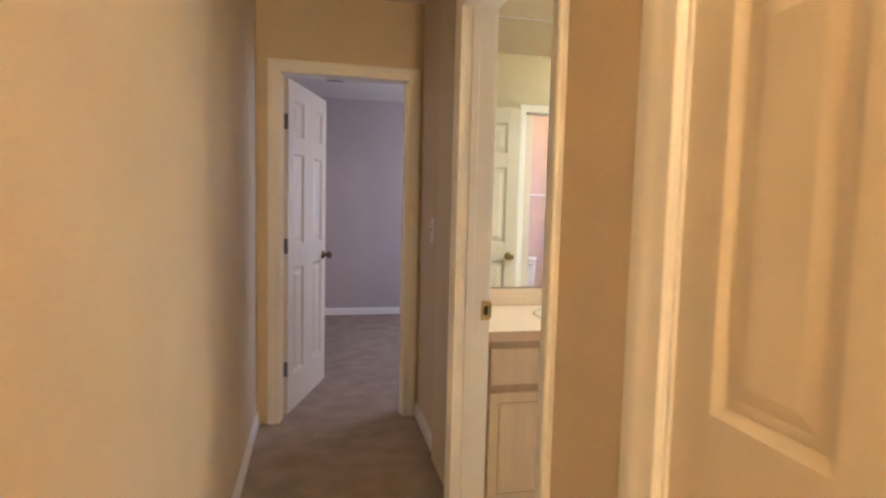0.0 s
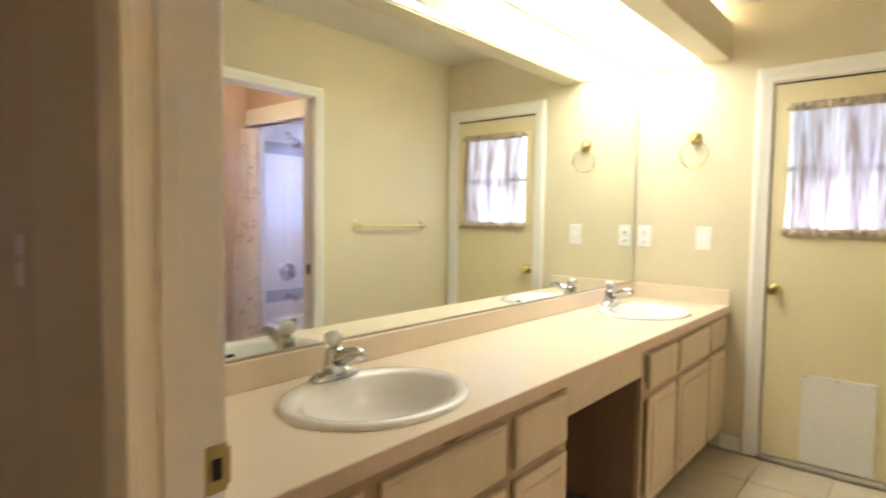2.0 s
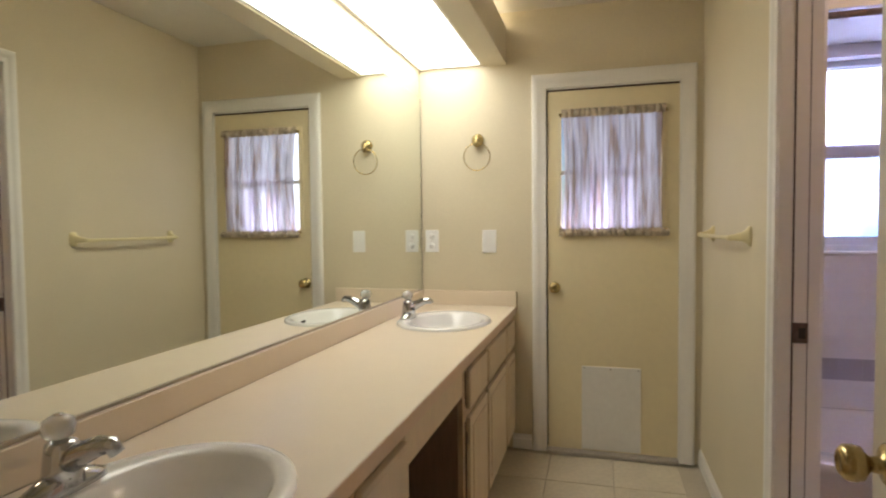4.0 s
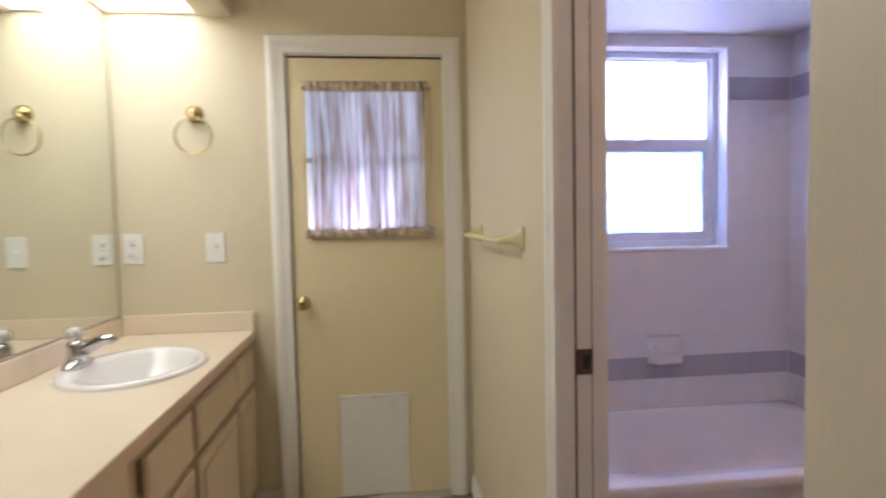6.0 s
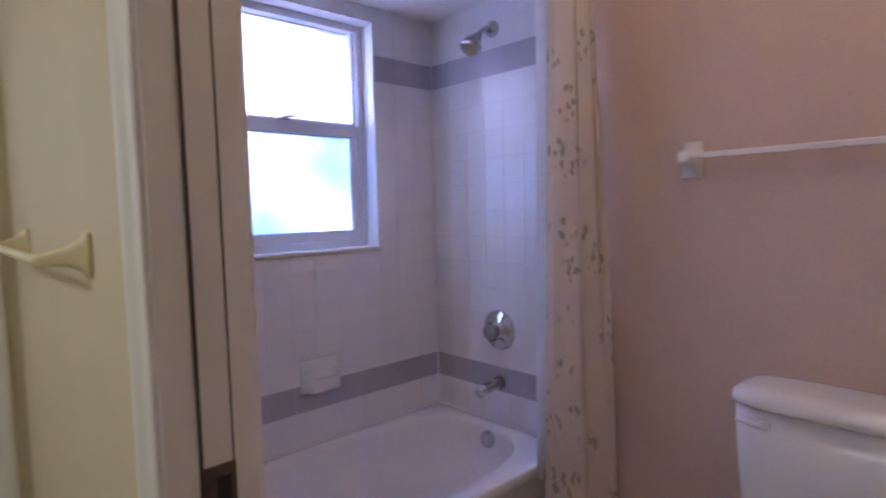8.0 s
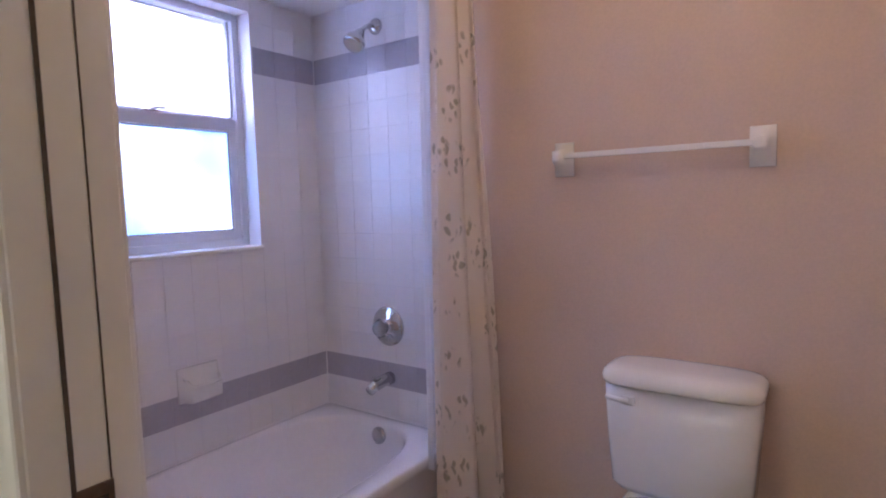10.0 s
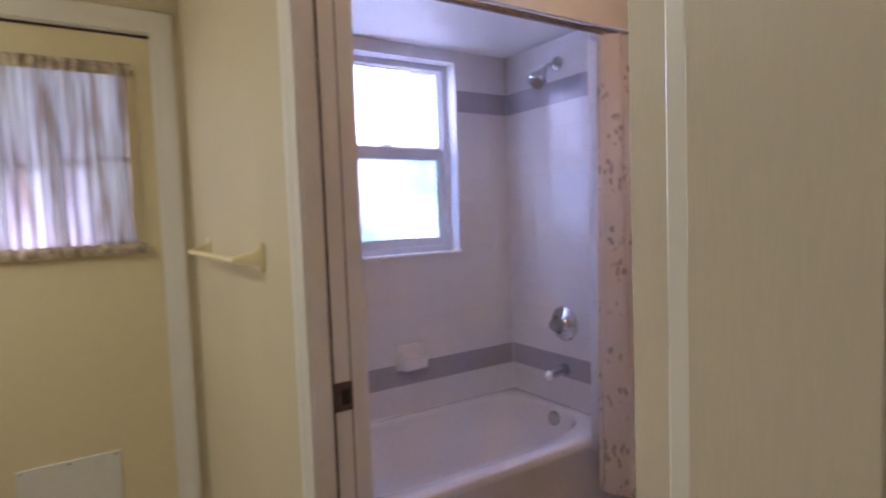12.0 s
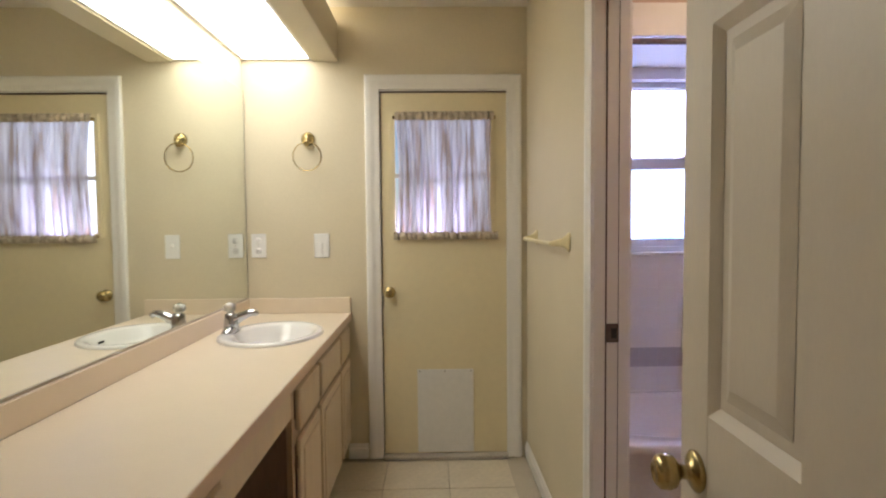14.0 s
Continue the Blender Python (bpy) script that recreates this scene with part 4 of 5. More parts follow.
for y in (2.30, 2.46):
    for x0, x1 in ((2.22, 3.44),):
        part("tube", tube([(x0, y, 2.33), (x1, y, 2.33)], 0.013, 10), PATCH, lb, "white fluorescent tube")


# wall plates, towel bar, ring
def wall_plate(name, at, m, kind, label):
    """A switch or outlet plate: local x across, y up, z out of the wall."""
    p = thing(name, at, label, kind)
    part("plate", move(boxes(((-0.041, -0.066, 0.0005), (0.041, 0.066, 0.006)), bevel=0.003, seg=2), m), PLATE, p)
    if kind == "outlet":
        for y in (-0.028, 0.028):
            part("socket", move(loft([oval(0, y, 0.006, 0.016, 0.017, 3, 16), oval(0, y, 0.008, 0.0155, 0.0165, 3, 16)]), m), PLATE, p)
            for x in (-0.006, 0.006):
                part("slot", move(boxes(((x - 0.001, y - 0.004, 0.0081), (x + 0.001, y + 0.005, 0.0085))), m), DARK, p)
        part("screw", move(lathe([(0.003, 0.006), (0.003, 0.0072), (0.001, 0.0075)], seg=8), m), STEEL, p)
    else:
        part("toggle", move(boxes(((-0.0055, -0.004, 0.006), (0.0055, 0.014, 0.020)), bevel=0.0015), m), PLATE, p)
        for y in (-0.03, 0.03):
            part("screw", move(lathe([(0.003, 0.006), (0.003, 0.0072), (0.001, 0.0075)], Matrix.Translation((0, y, 0)), 8), m), PLATE, p)
    return p


ON_EAST = Matrix(((0, 0, -1, 0), (1, 0, 0, 0), (0, 1, 0, 0), (0, 0, 0, 1)))
ON_EAST.col[0] = Vector((0, -1, 0, 0))
ON_EAST.col[1] = Vector((0, 0, 1, 0))
ON_EAST.col[2] = Vector((-1, 0, 0, 0))
wall_plate("outlet", (XE, 2.505, 1.197), Matrix.Translation((XE, 2.505, 1.197)) @ ON_EAST, "outlet", "white outlet plate on the cream wall beside the mirror")
wall_plate("light_switch", (XE, 2.162, 1.195), Matrix.Translation((XE, 2.162, 1.195)) @ ON_EAST, "light switch", "white toggle switch on the cream wall above the vanity")
wall_plate("light_switch", (XH2, 2.92, 1.172), Matrix.Translation((XH2, 2.92, 1.172)) @ ON_EAST, "light switch", "white toggle switch on the tan hall wall")

tr = thing("towel_ring", (XE, 2.225, 1.76), "polished brass towel ring on a round fluted post", "towel ring")
RM = Matrix.Translation((XE, 2.225, 1.775)) @ ON_EAST
part("post", lathe([(0.036, 0.0005), (0.037, 0.006), (0.030, 0.010), (0.034, 0.016), (0.030, 0.024), (0.022, 0.028), (0.016, 0.040), (0.012, 0.046)], RM, 20), BRASS, tr)
part("eye", lathe([(0.010, -0.02), (0.013, -0.012), (0.013, 0.012), (0.010, 0.02)], Matrix.Translation((XE - 0.042, 2.225, 1.752)), 14), BRASS, tr)
part("ring", tube([(XE - 0.042 + 0.012 * (1 - math.cos(2 * math.pi * k / 48)) / 2, 2.225 + 0.076 * math.sin(2 * math.pi * k / 48), 1.677 + 0.076 * math.cos(2 * math.pi * k / 48)) for k in range(48)], 0.0033, 8, closed=True),
     BRASS, tr)

tb = thing("towel_bar", (2.9, YS, 1.24), "ivory plastic towel bar on the cream wall", "towel bar")
for x, turn in ((2.755, 1), (3.42, -1)):
    def slab(y, cx, cz, rx, rz, n=2.6):
        return [(px, YS + y, pz) for px, pz, _ in oval(cx, cz, 0, rx, rz, n, 24)]
    part("bracket", loft([slab(0.0005, x, 1.238, 0.022, 0.037, 4), slab(0.007, x, 1.238, 0.021, 0.036, 4), slab(0.011, x, 1.239, 0.016, 0.028, 3), slab(0.026, x + 0.006 * turn, 1.237, 0.011, 0.017),
                          slab(0.050, x + 0.016 * turn, 1.234, 0.010, 0.012), slab(0.068, x + 0.022 * turn, 1.232, 0.010, 0.010), slab(0.074, x + 0.023 * turn, 1.232, 0.005, 0.005)]), IVORY, tb)
part("bar", tube([(2.768, YS + 0.064, 1.232), (2.80, YS + 0.066, 1.232), (3.375, YS + 0.066, 1.232), (3.407, YS + 0.064, 1.232)], 0.0085, 14), IVORY, tb)

# ---------- tub room ----------
TX0 = 2.972
tub = thing("bathtub", (3.35, 0.16, 0), "white enamel alcove bathtub with an apron front", "bathtub")
RZ = 0.352
bx, by = (TX0 + XTILE) / 2, (YB + 0.012 + YT - 0.012) / 2
hx, hy = (XTILE - TX0) / 2 + 0.002, (YT - YB) / 2 - 0.007


def tub_ring(z, rx, ry, n, dx=0.0, dy=0.0):
    return oval(bx + dx, by + dy, z, rx, ry, n, 72)


part("shell", loft([tub_ring(0.0, hx - 0.012, hy, 60, 0.012), tub_ring(0.03, hx - 0.010, hy, 60, 0.010), tub_ring(RZ - 0.050, hx - 0.006, hy, 60, 0.006), tub_ring(RZ - 0.040, hx, hy, 60), tub_ring(RZ - 0.010, hx, hy, 60),
                    tub_ring(RZ - 0.004, hx - 0.001, hy - 0.001, 60), tub_ring(RZ, hx - 0.005, hy - 0.005, 50), tub_ring(RZ + 0.0005, hx - 0.054, hy - 0.066, 3.3, 0.022, -0.016),
                    tub_ring(RZ - 0.004, hx - 0.058, hy - 0.076, 3.2, 0.022, -0.016), tub_ring(RZ - 0.020, hx - 0.064, hy - 0.086, 3.2, 0.022, -0.018), tub_ring(RZ - 0.10, hx - 0.079, hy - 0.110, 3.1, 0.016, -0.025),
                    tub_ring(0.15, hx - 0.11, hy - 0.17, 3.0, 0.005, -0.035), tub_ring(0.09, hx - 0.16, hy - 0.24, 2.8, 0.0, -0.045), tub_ring(0.07, hx - 0.22, hy - 0.32, 2.6, 0.0, -0.05)], (False, True)), ENAMEL, tub)
OV = Matrix.Translation((3.345, YB + 0.088, 0.300)) @ Matrix.Rotation(radians(-82), 4, "X")
part("overflow_plate", lathe([(0.036, -0.004), (0.036, 0.005), (0.030, 0.009), (0.010, 0.010)], OV, 20), CHROME, tub, "round metal overflow plate")


# wall tiles laid in rows, with two grey bands
def tile_mesh(w, h, mat):
    bm = bmesh.new()
    box(bm, (-w / 2, -h / 2, 0), (w / 2, h / 2, 0.0052), 0.0006)
    return finish(bm, "tile", mat)


PX = 0.1092
rows = [(RZ + 0.002, 0.492, 0), (0.494, 0.601, 1)]
step = (1.850 - 0.603) / 11
rows += [(0.603 + step * k, 0.603 + step * (k + 1) - 0.002, 0) for k in range(11)]
rows += [(1.850, 1.957, 1), (1.959, 2.058, 0), (2.060, 2.154, 0)]
bed_e = solid("grout_east", boxes(((XTILE + 0.0035, YB + 0.010, RZ), (3.7445, -0.2575, 2.155)), ((XTILE + 0.0035, 0.5305, RZ), (3.7445, YT - 0.010, 2.155)),
                                  ((XTILE + 0.0035, -0.2575, RZ), (3.7445, 0.5305, 1.128)), ((XTILE + 0.0035, -0.2575, 2.102), (3.7445, 0.5305, 2.155))), GROUT, "white tiled wall beside the bathtub with two grey bands", "tile wall")
bed_s = solid("grout_south", boxes(((TX0 - 0.01, YB + 0.0005, RZ), (XTILE + 0.0034, YB + 0.0065, 2.155)), ((TX0 - 0.062, YB + 0.0005, 0.0), (TX0 - 0.0101, YB + 0.0064, 2.10))), GROUT, "white tiled wall at the shower end with two grey bands", "tile wall")
bed_n = solid("grout_north", boxes(((TX0 - 0.01, YT - 0.0065, RZ), (XTILE + 0.0034, YT - 0.0005, 2.155))), GROUT, "white tiled wall at the far end of the bathtub", "tile wall")
TILE_CACHE = {}


def lay(parent, m, w, h, band):
    key = (round(w, 3), round(h, 3), band)
    if key not in TILE_CACHE:
        TILE_CACHE[key] = tile_mesh(w - 0.0007, h + 0.0012, GREYTILE if band else TILE)
    ob = new("tile", TILE_CACHE[key])
    ob.matrix_world = m
    ob.parent = parent


def span(a, b, pitch):
    out = []
    while a < b - 0.012:
        out.append((a, min(a + pitch, b)))
        a += pitch
    return out


for z0, z1, band in rows:
    h = z1 - z0
    for a, b in span(YB + 0.010, YT - 0.010, PX):
        for c0, c1 in ([(z0, z1)] if b <= -0.257 or a >= 0.53 else [(z0, min(z1, 1.126)), (max(z0, 2.104), z1)]):
            if c1 - c0 < 0.012:
                continue
            lay(bed_e, Matrix(((0, 0, -1, XTILE + 0.0075), (-1, 0, 0, (a + b) / 2), (0, 1, 0, (c0 + c1) / 2), (0, 0, 0, 1))), b - a, c1 - c0, band)
    for a, b in span(XTILE - 7 * PX, XTILE, PX):
        lay(bed_s, Matrix(((1, 0, 0, (a + b) / 2), (0, 0, 1, YB + 0.0035), (0, 1, 0, (z0 + z1) / 2), (0, 0, 0, 1))), b - a, h, band)
        lay(bed_n, Matrix(((-1, 0, 0, (a + b) / 2), (0, 0, -1, YT - 0.0035), (0, 1, 0, (z0 + z1) / 2), (0, 0, 0, 1))), b - a, h, band)

caulk = boxes(((XTILE - 0.006, YB + 0.006, RZ - 0.012), (XTILE + 0.004, YT - 0.006, RZ + 0.006)), ((TX0 - 0.004, YB + 0.001, RZ - 0.012), (XTILE - 0.0061, YB + 0.016, RZ + 0.006)),
              ((TX0 - 0.004, YT - 0.016, RZ - 0.012), (XTILE - 0.0061, YT - 0.001, RZ + 0.006)), bevel=0.002)
for yc in (YB + 0.0075, YT - 0.0075):
    box(caulk, (XTILE - 0.0015, yc - 0.0045, RZ + 0.0062), (XTILE + 0.003, yc + 0.0045, 2.154), 0.001)
solid("trim_tub_caulk", caulk, TILE, "white caulk bead between bathtub and tiles", "caulk")

# window over the tub
w = thing("window_tub", (3.9, 0.13, 1.13), "white single-hung window with frosted glass over the bathtub", "window", kind="structure")
WY0, WY1, WZ0, WZ1 = -0.257, 0.53, 1.128, 2.102
part("reveal", boxes(((XTILE + 0.001, WY0 - 0.0005, WZ0), (3.90, WY0 + 0.008, WZ1)), ((XTILE + 0.001, WY1 - 0.008, WZ0), (3.90, WY1 + 0.0005, WZ1)), ((XTILE + 0.001, WY0 + 0.008, WZ1 - 0.008), (3.90, WY1 - 0.008, WZ1))), TILE, w, "white tiled window reveal")
part("window_sill", boxes(((XTILE - 0.008, WY0 - 0.004, WZ0 - 0.006), (3.90, WY1 + 0.004, WZ0 + 0.010)), bevel=0.003), TRIM, w, "white marble sill")
FX0, FX1 = 3.815, 3.890
ft = 0.030
part("window_frame", boxes(((FX0, WY0 + 0.008, WZ0 + 0.010), (FX1, WY0 + 0.008 + ft, WZ1 - 0.008)), ((FX0, WY1 - 0.008 - ft, WZ0 + 0.010), (FX1, WY1 - 0.008, WZ1 - 0.008)),
                           ((FX0, WY0 + 0.008 + ft, WZ1 - 0.008 - ft), (FX1, WY1 - 0.008 - ft, WZ1 - 0.008)), ((FX0, WY0 + 0.008 + ft, WZ0 + 0.010), (FX1, WY1 - 0.008 - ft, WZ0 + 0.010 + ft)), bevel=0.002), ALU, w)
iy0, iy1 = WY0 + 0.008 + ft, WY1 - 0.008 - ft
st = 0.034
part("sash", boxes(((FX0 + 0.008, iy0, 1.170), (FX0 + 0.030, iy0 + st, 1.664)), ((FX0 + 0.008, iy1 - st, 1.170), (FX0 + 0.030, iy1, 1.664)), ((FX0 + 0.009, iy0 + 0.002, 1.164), (FX0 + 0.029, iy1 - 0.002, 1.206)),
                   ((FX0 + 0.004, iy0 + 0.002, 1.612), (FX0 + 0.029, iy1 - 0.002, 1.664)), bevel=0.002), ALU, w, "lower sliding sash")
part("glazing_bead", boxes(((FX0 + 0.0135, iy0 + st, 1.206), (FX0 + 0.0195, iy0 + st + 0.005, 1.612)), ((FX0 + 0.0135, iy1 - st - 0.005, 1.206), (FX0 + 0.0195, iy1 - st, 1.612)),
                           ((FX0 + 0.0135, iy0 + st + 0.005, 1.607), (FX0 + 0.0195, iy1 - st - 0.005, 1.612)), ((FX0 + 0.0135, iy0 + st + 0.005, 1.206), (FX0 + 0.0195, iy1 - st - 0.005, 1.211))), BEAD, w, "grey glazing bead")
part("meeting_rail", boxes(((FX0 + 0.031, iy0, 1.636), (FX0 + 0.055, iy1, 1.676)), bevel=0.002), ALU, w)
part("upper_track", boxes(((FX0 + 0.020, iy0, 1.677), (FX0 + 0.050, iy0 + 0.012, WZ1 - 0.038)), ((FX0 + 0.020, iy1 - 0.012, 1.677), (FX0 + 0.050, iy1, WZ1 - 0.038)), bevel=0.002), ALU, w, "side track of the upper sash")
part("pane", boxes(((FX0 + 0.0197, iy0 + st - 0.002, 1.204), (FX0 + 0.0235, iy1 - st + 0.002, 1.614))), SCREENED, w, "frosted glass")
part("pane", boxes(((FX0 + 0.041, iy0 + 0.010, 1.674), (FX0 + 0.045, iy1 - 0.010, WZ1 - 0.036))), FROST, w, "frosted glass")
part("sash_lock", merge(boxes(((FX0 + 0.006, 0.10, 1.664), (FX0 + 0.030, 0.165, 1.672)), bevel=0.002), tube([(FX0 + 0.018, 0.132, 1.676), (FX0 + 0.002, 0.10, 1.680), (FX0 - 0.004, 0.085, 1.678)], 0.005, 8)), STEEL, w, "grey sash lock")

# shower fittings on the end wall
YTI = YB + 0.0105
sh = thing("shower", (3.345, YTI, 2.02), "chrome shower head on a bent arm over the bathtub", "shower")
part("flange", lathe([(0.034, 0.0), (0.032, 0.008), (0.020, 0.018), (0.012, 0.021)], Matrix.Translation((3.345, YTI, 2.035)) @ Matrix.Rotation(-math.pi / 2, 4, "X"), 18), CHROME, sh)
part("arm", tube([(3.345, YTI, 2.032), (3.347, YTI + 0.035, 2.032), (3.350, YTI + 0.06, 2.020), (3.353, YTI + 0.085, 1.995)], 0.0095, 10), CHROME, sh)
HM = Matrix.Translation((3.353, YTI + 0.083, 1.997)) @ Matrix.Rotation(radians(-142), 4, "X")
part("head", lathe([(0.014, -0.006), (0.019, 0.006), (0.021, 0.016), (0.034, 0.038), (0.044, 0.058), (0.045, 0.072), (0.040, 0.080), (0.034, 0.081), (0.002, 0.076)], HM, 22), CHROME, sh)
vv = thing("shower_valve", (3.335, YTI, 0.76), "round chrome shower valve with a clear knob", "shower valve")
VM = Matrix.Translation((3.335, YTI, 0.765)) @ Matrix.Rotation(-math.pi / 2, 4, "X")
part("escutcheon", lathe([(0.086, 0.0), (0.086, 0.004), (0.078, 0.010), (0.040, 0.014), (0.034, 0.030), (0.030, 0.034)], VM, 32), CHROME, vv)
part("knob", lathe([(0.020, 0.034), (0.032, 0.040), (0.034, 0.060), (0.030, 0.074), (0.010, 0.078)], VM, 10), ACRYLIC, vv, "clear faceted knob")
sp = thing("tub_spout", (3.335, YTI, 0.53), "chrome bathtub spout on the tiled wall", "tub spout")
part("spout", tube([(3.335, YTI, 0.535), (3.335, YTI + 0.04, 0.535), (3.335, YTI + 0.10, 0.528), (3.335, YTI + 0.135, 0.515)], 0.025, 16, radii=[0.029, 0.026, 0.025, 0.022]), CHROME, sp)
part("diverter", lathe([(0.005, 0), (0.005, 0.014), (0.007, 0.018), (0.003, 0.02)], Matrix.Translation((3.335, YTI + 0.105, 0.548)), 10), CHROME, sp)

sd = thing("soap_dish", (XTILE, 0.075, 0.59), "white ceramic soap dish set in the tile wall", "soap dish")
part("dish", loft([[(XTILE - 0.0005, a, b) for a, b in ((-0.008, 0.572), (0.158, 0.572), (0.158, 0.705), (-0.008, 0.705))],
                   [(XTILE - 0.012, a, b) for a, b in ((-0.006, 0.574), (0.156, 0.574), (0.156, 0.702), (-0.006, 0.702))],
                   [(XTILE - 0.020, a, b) for a, b in ((0.006, 0.578), (0.144, 0.578), (0.144, 0.680), (0.006, 0.680))],
                   [(XTILE - 0.062, a, b) for a, b in ((0.010, 0.580), (0.140, 0.580), (0.140, 0.640), (0.010, 0.640))],
                   [(XTILE - 0.072, a, b) for a, b in ((0.020, 0.590), (0.130, 0.590), (0.130, 0.632), (0.020, 0.632))]]), PORCELAIN, sd)
part("lip", tube([(XTILE - 0.020, 0.010, 0.668), (XTILE - 0.064, 0.018, 0.642), (XTILE - 0.070, 0.075, 0.640), (XTILE - 0.064, 0.132, 0.642), (XTILE - 0.020, 0.140, 0.668)], 0.006, 8), PORCELAIN, sd)

# shower rod and curtain
RX, RZD = 2.930, 2.046
rod = thing("shower_rod", (RX, YB, RZD), "tension rod of tarnished metal across the tub alcove", "curtain rod")
part("rod", tube([(RX, YB + 0.002, RZD), (RX, YT - 0.002, RZD)], 0.0125, 12), STEEL, rod)
for y, s in ((YB + 0.0005, -1), (YT - 0.0005, 1)):
    part("end_cap", lathe([(0.022, 0), (0.022, 0.008), (0.016, 0.022)], Matrix.Translation((RX, y, RZD)) @ Matrix.Rotation(s * math.pi / 2, 4, "X"), 14), STEEL, rod)


def shower_cloth(y0, y1, x, z0, z1, folds, amp0, amp1, flare, seed, lean=0.0, cols=160, rows=40):
    """Bunched cloth under the rod: folds deepen and spread towards the hem."""
    bm = bmesh.new()
    rnd = random.Random(seed)
    ph = [(rnd.uniform(0, 6.28), rnd.uniform(0.25, 0.6)) for _ in range(4)]
    grid = []
    for j in range(rows + 1):
        v = j / rows                       # 0 at the hem
        amp = amp1 + (amp0 - amp1) * v ** 0.8
        row = []
        for i in range(cols + 1):
            u = i / cols
            a = 2 * math.pi * folds * u + 0.5 * math.sin(2 * math.pi * u * 1.7 + ph[0][0]) + 0.25 * math.sin(4 * v + ph[1][0])
            wob = 0.30 * math.sin(2.3 * a + ph[2][0]) * ph[2][1]
            xx = x + amp * (math.sin(a) + wob) + lean * (0.35 + 0.65 * (1 - v)) * (1 - u)
            yy = y0 + (y1 + flare * (1 - v) - y0) * u + 0.35 * amp * math.sin(2 * a)
            row.append(bm.verts.new((xx, yy, z0 + (z1 - z0) * v + 0.008 * math.sin(a) * (1 - v))))
        grid.append(row)
    for j in range(rows):
        for i in range(cols):
            bm.faces.new((grid[j][i], grid[j][i + 1], grid[j + 1][i + 1], grid[j + 1][i]))
    for f in bm.faces:
        f.smooth = True
    return bm


sc = thing("shower_curtain", (RX, -0.48, 0.15), "cream leaf-print shower curtain bunched at the end of its rod", "shower curtain")
part("cloth", shower_cloth(YB + 0.030, YB + 0.205, RX - 0.026, 0.14, RZD - 0.020, 2.6, 0.034, 0.050, 0.045, 4, -0.19), CURTAIN, sc)
part("liner", shower_cloth(YB + 0.11, YB + 0.214, RX + 0.034, 0.30, RZD - 0.025, 2.0, 0.007, 0.012, 0.012, 9, 0.03, cols=90), LINER, sc, "white vinyl liner inside the tub")
for k in range(9):
    y = YB + 0.025 + k * 0.023
    part("hook", tube([(RX + 0.017 * math.sin(2 * math.pi * q / 16), y, RZD - 0.008 + 0.024 * math.cos(2 * math.pi * q / 16)) for q in range(16)], 0.0016, 6, closed=True), CHROME, sc)

# white ceramic towel bar over the toilet
tw = thing("towel_bar", (2.22, YB, 1.43), "white ceramic towel bar on the peach wall over the toilet", "towel bar")
for x in (1.920, 2.514):
    sq = ((-1, -1), (1, -1), (1, 1), (-1, 1))
    part("bracket", loft([[(x + a * 0.034, YB + 0.0005, 1.43 + b * 0.058) for a, b in sq], [(x + a * 0.033, YB + 0.008, 1.43 + b * 0.057) for a, b in sq],
                          [(x + a * 0.022, YB + 0.020, 1.434 + b * 0.030) for a, b in sq], [(x + a * 0.018, YB + 0.066, 1.438 + b * 0.018) for a, b in sq], [(x + a * 0.012, YB + 0.070, 1.438 + b * 0.012) for a, b in sq]]), PORCELAIN, tw)
part("bar", boxes(((1.925, YB + 0.042, 1.430), (2.51, YB + 0.060, 1.448)), bevel=0.003), PORCELAIN, tw)

# toilet
TXC = 2.105
to = thing("toilet", (TXC, -0.2, 0), "white two-piece porcelain toilet with its lid shut", "toilet")


def rr(z, x0, x1, y0, y1, n=6.0):
    return oval((x0 + x1) / 2, (y0 + y1) / 2, z, (x1 - x0) / 2, (y1 - y0) / 2, n, 56)


part("tank", loft([rr(0.405, TXC - 0.175, TXC + 0.175, YB + 0.02, -0.415), rr(0.43, TXC - 0.195, TXC + 0.195, YB + 0.015, -0.400), rr(0.60, TXC - 0.206, TXC + 0.206, YB + 0.012, -0.388),
                   rr(0.742, TXC - 0.212, TXC + 0.212, YB + 0.012, -0.385)]), PORCELAIN, to)
part("tank_lid", loft([rr(0.741, TXC - 0.210, TXC + 0.210, YB + 0.008, -0.380, 5), rr(0.744, TXC - 0.217, TXC + 0.217, YB + 0.006, -0.371, 4.6), rr(0.752, TXC - 0.221, TXC + 0.221, YB + 0.005, -0.366, 4.4),
                       rr(0.766, TXC - 0.221, TXC + 0.221, YB + 0.005, -0.366, 4.4), rr(0.778, TXC - 0.217, TXC + 0.217, YB + 0.008, -0.371, 4.2), rr(0.787, TXC - 0.206, TXC + 0.206, YB + 0.016, -0.383, 4),
                       rr(0.792, TXC - 0.186, TXC + 0.186, YB + 0.030, -0.402, 3.8), rr(0.794, TXC - 0.14, TXC + 0.14, YB + 0.05, -0.43, 3.5)]), PORCELAIN, to, "rounded tank lid")
part("flush_lever", merge(boxes(((TXC + 0.108, -0.388, 0.690), (TXC + 0.146, -0.370, 0.718)), bevel=0.004), tube([(TXC + 0.124, -0.366, 0.705), (TXC + 0.150, -0.358, 0.707), (TXC + 0.186, -0.358, 0.712)], 0.008, 8)), PORCELAIN, to, "white flush lever")
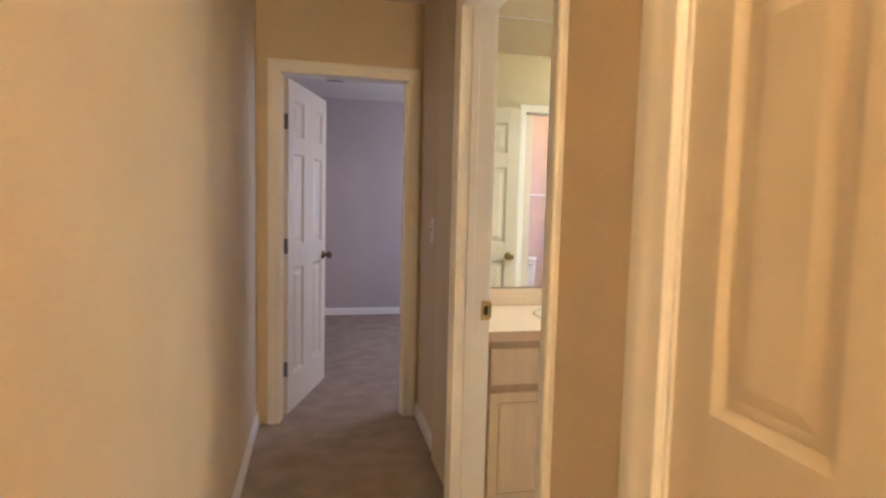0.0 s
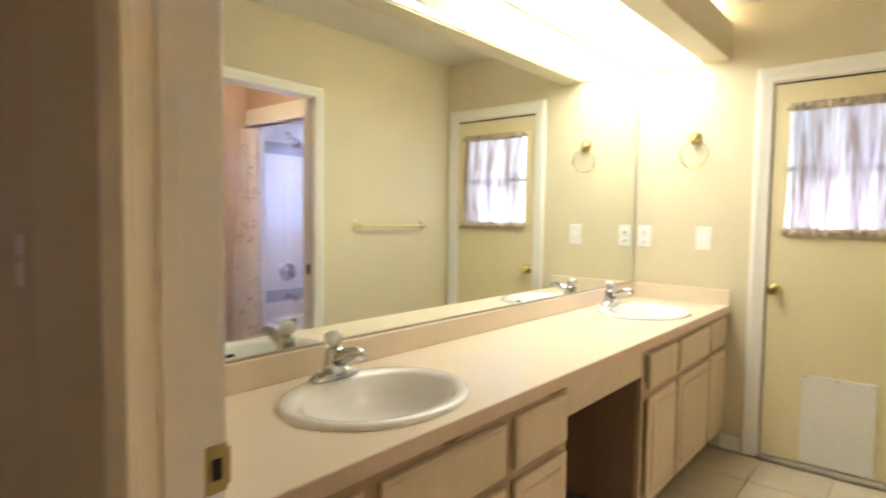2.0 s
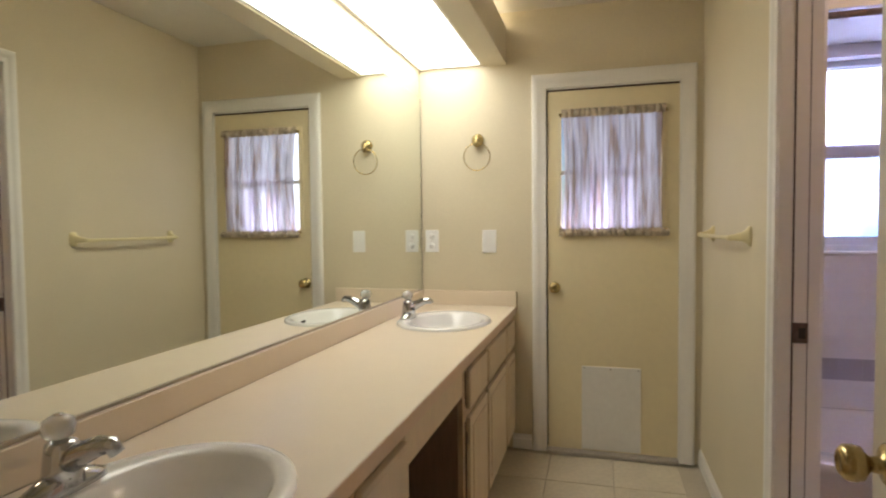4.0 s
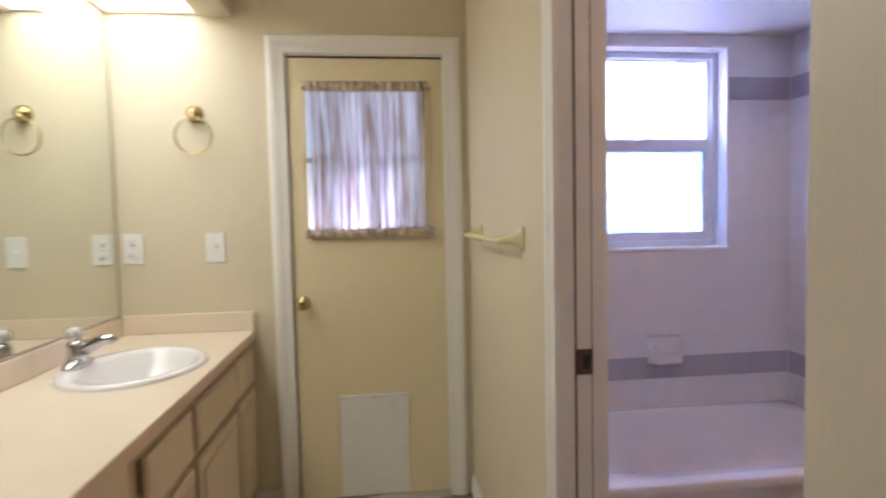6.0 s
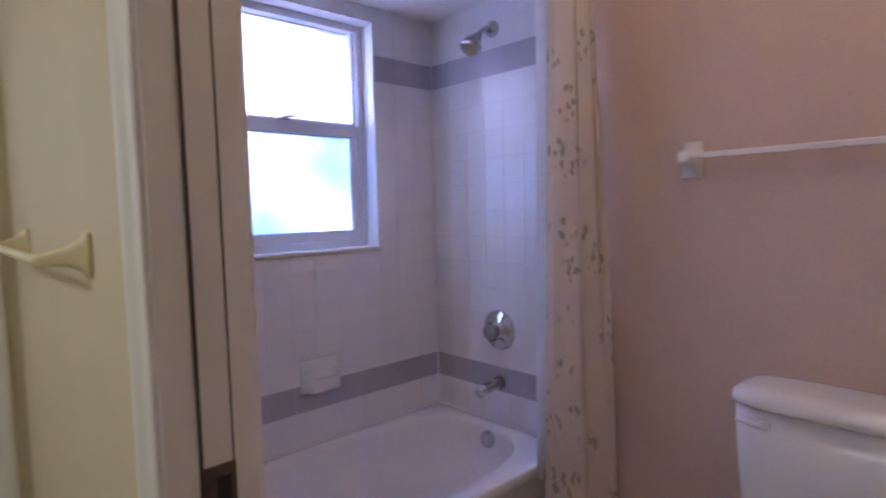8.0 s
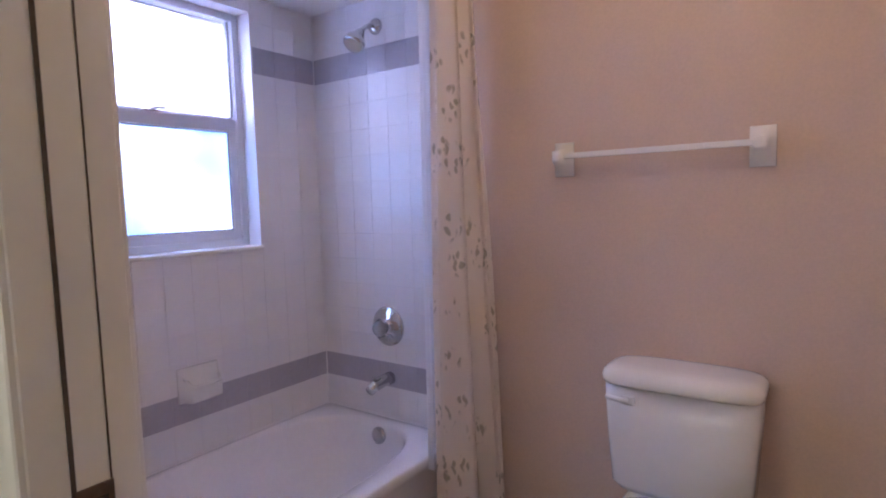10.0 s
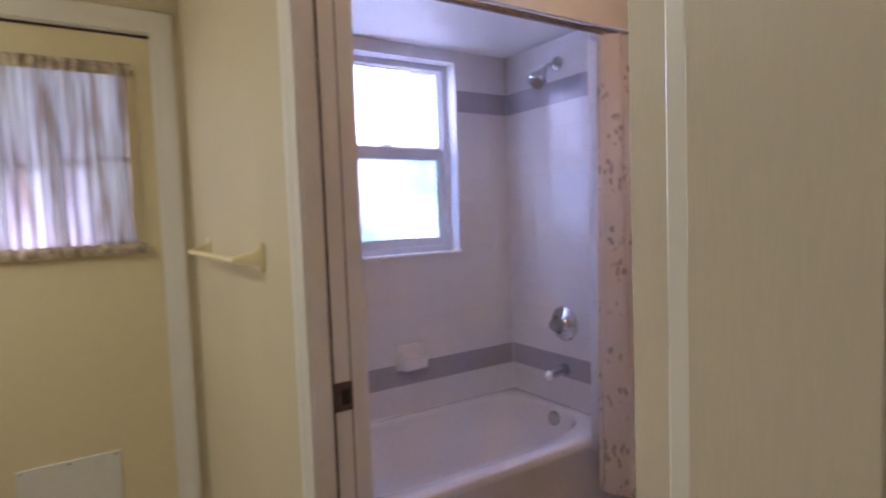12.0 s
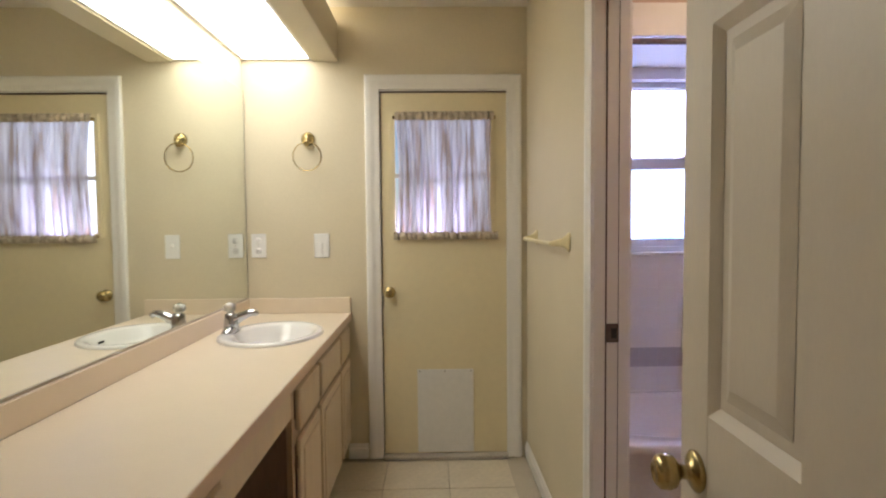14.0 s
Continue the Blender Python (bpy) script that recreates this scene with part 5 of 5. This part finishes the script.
part("bowl", loft([rr(0.0, TXC - 0.11, TXC + 0.11, -0.50, -0.02, 3), rr(0.10, TXC - 0.10, TXC + 0.10, -0.48, 0.0, 2.6), rr(0.22, TXC - 0.12, TXC + 0.12, -0.46, 0.06, 2.4), rr(0.33, TXC - 0.165, TXC + 0.165, -0.43, 0.10, 2.3),
                   rr(0.385, TXC - 0.185, TXC + 0.185, -0.42, 0.115, 2.3), rr(0.395, TXC - 0.175, TXC + 0.175, -0.41, 0.10, 2.3)]), PORCELAIN, to)
part("deck", boxes(((TXC - 0.15, YB + 0.03, 0.30), (TXC + 0.15, -0.36, 0.404)), bevel=0.02, seg=3), PORCELAIN, to)
part("seat", loft([rr(0.396, TXC - 0.19, TXC + 0.19, -0.37, 0.12, 2.4), rr(0.408, TXC - 0.192, TXC + 0.192, -0.37, 0.122, 2.4), rr(0.414, TXC - 0.18, TXC + 0.18, -0.36, 0.11, 2.4)]), PORCELAIN, to)
part("seat_lid", loft([rr(0.416, TXC - 0.188, TXC + 0.188, -0.372, 0.118, 2.4), rr(0.428, TXC - 0.186, TXC + 0.186, -0.37, 0.116, 2.4), rr(0.436, TXC - 0.15, TXC + 0.15, -0.34, 0.08, 2.4)]), PORCELAIN, to)

# ceiling register in the bedroom
rg = thing("ceiling_vent", (0.20, 5.51, CEIL), "white ceiling air register with dark slots", "ceiling vent")
VX0, VX1, VY0, VY1 = 0.10, 0.30, 5.36, 5.66
part("backing", boxes(((VX0 + 0.02, VY0 + 0.02, CEIL - 0.004), (VX1 - 0.02, VY1 - 0.02, CEIL - 0.001))), DARK, rg)
part("frame", boxes(((VX0, VY0, CEIL - 0.010), (VX1, VY0 + 0.02, CEIL - 0.001)), ((VX0, VY1 - 0.02, CEIL - 0.010), (VX1, VY1, CEIL - 0.001)), ((VX0, VY0 + 0.02, CEIL - 0.010), (VX0 + 0.02, VY1 - 0.02, CEIL - 0.001)),
                    ((VX1 - 0.02, VY0 + 0.02, CEIL - 0.010), (VX1, VY1 - 0.02, CEIL - 0.001)), bevel=0.001), TRIM, rg)
for k in range(5):
    x = VX0 + 0.036 + k * 0.032
    part("slat", move(boxes(((-0.007, -(VY1 - VY0) / 2 + 0.021, -0.001), (0.007, (VY1 - VY0) / 2 - 0.021, 0.001))), Matrix.Translation((x, (VY0 + VY1) / 2, CEIL - 0.009)) @ Matrix.Rotation(radians(35), 4, "Y")), TRIM, rg)

# floor tiles of the vanity room and the tub room
ftm = {}
for k, (xa, xb) in enumerate(span(3.345 - 9 * 0.33, 3.70, 0.33)):
    for ya, yb in span(1.48 - 7 * 0.33, 2.09, 0.33):
        xa2, xb2 = max(xa, 0.602), min(xb, XE - 0.046 if ya > 0.95 else 2.97)
        ya2, yb2 = max(ya, YB + 0.014), min(yb, 2.088)
        if xb2 - xa2 < 0.02 or yb2 - ya2 < 0.02 or (xa2 < 1.4 and yb2 < 1.0):
            continue
        key = (round(xb2 - xa2, 3), round(yb2 - ya2, 3))
        if key not in ftm:
            bm = bmesh.new()
            box(bm, (-key[0] / 2 + 0.0025, -key[1] / 2 + 0.0025, -0.011), (key[0] / 2 - 0.0025, key[1] / 2 - 0.0025, 0.0), 0.0015)
            ftm[key] = finish(bm, "floor_tile", FLOORTILE)
        ob = new("tile", ftm[key])
        ob.location = ((xa2 + xb2) / 2, (ya2 + yb2) / 2, 0.0)
        ob.parent = floor
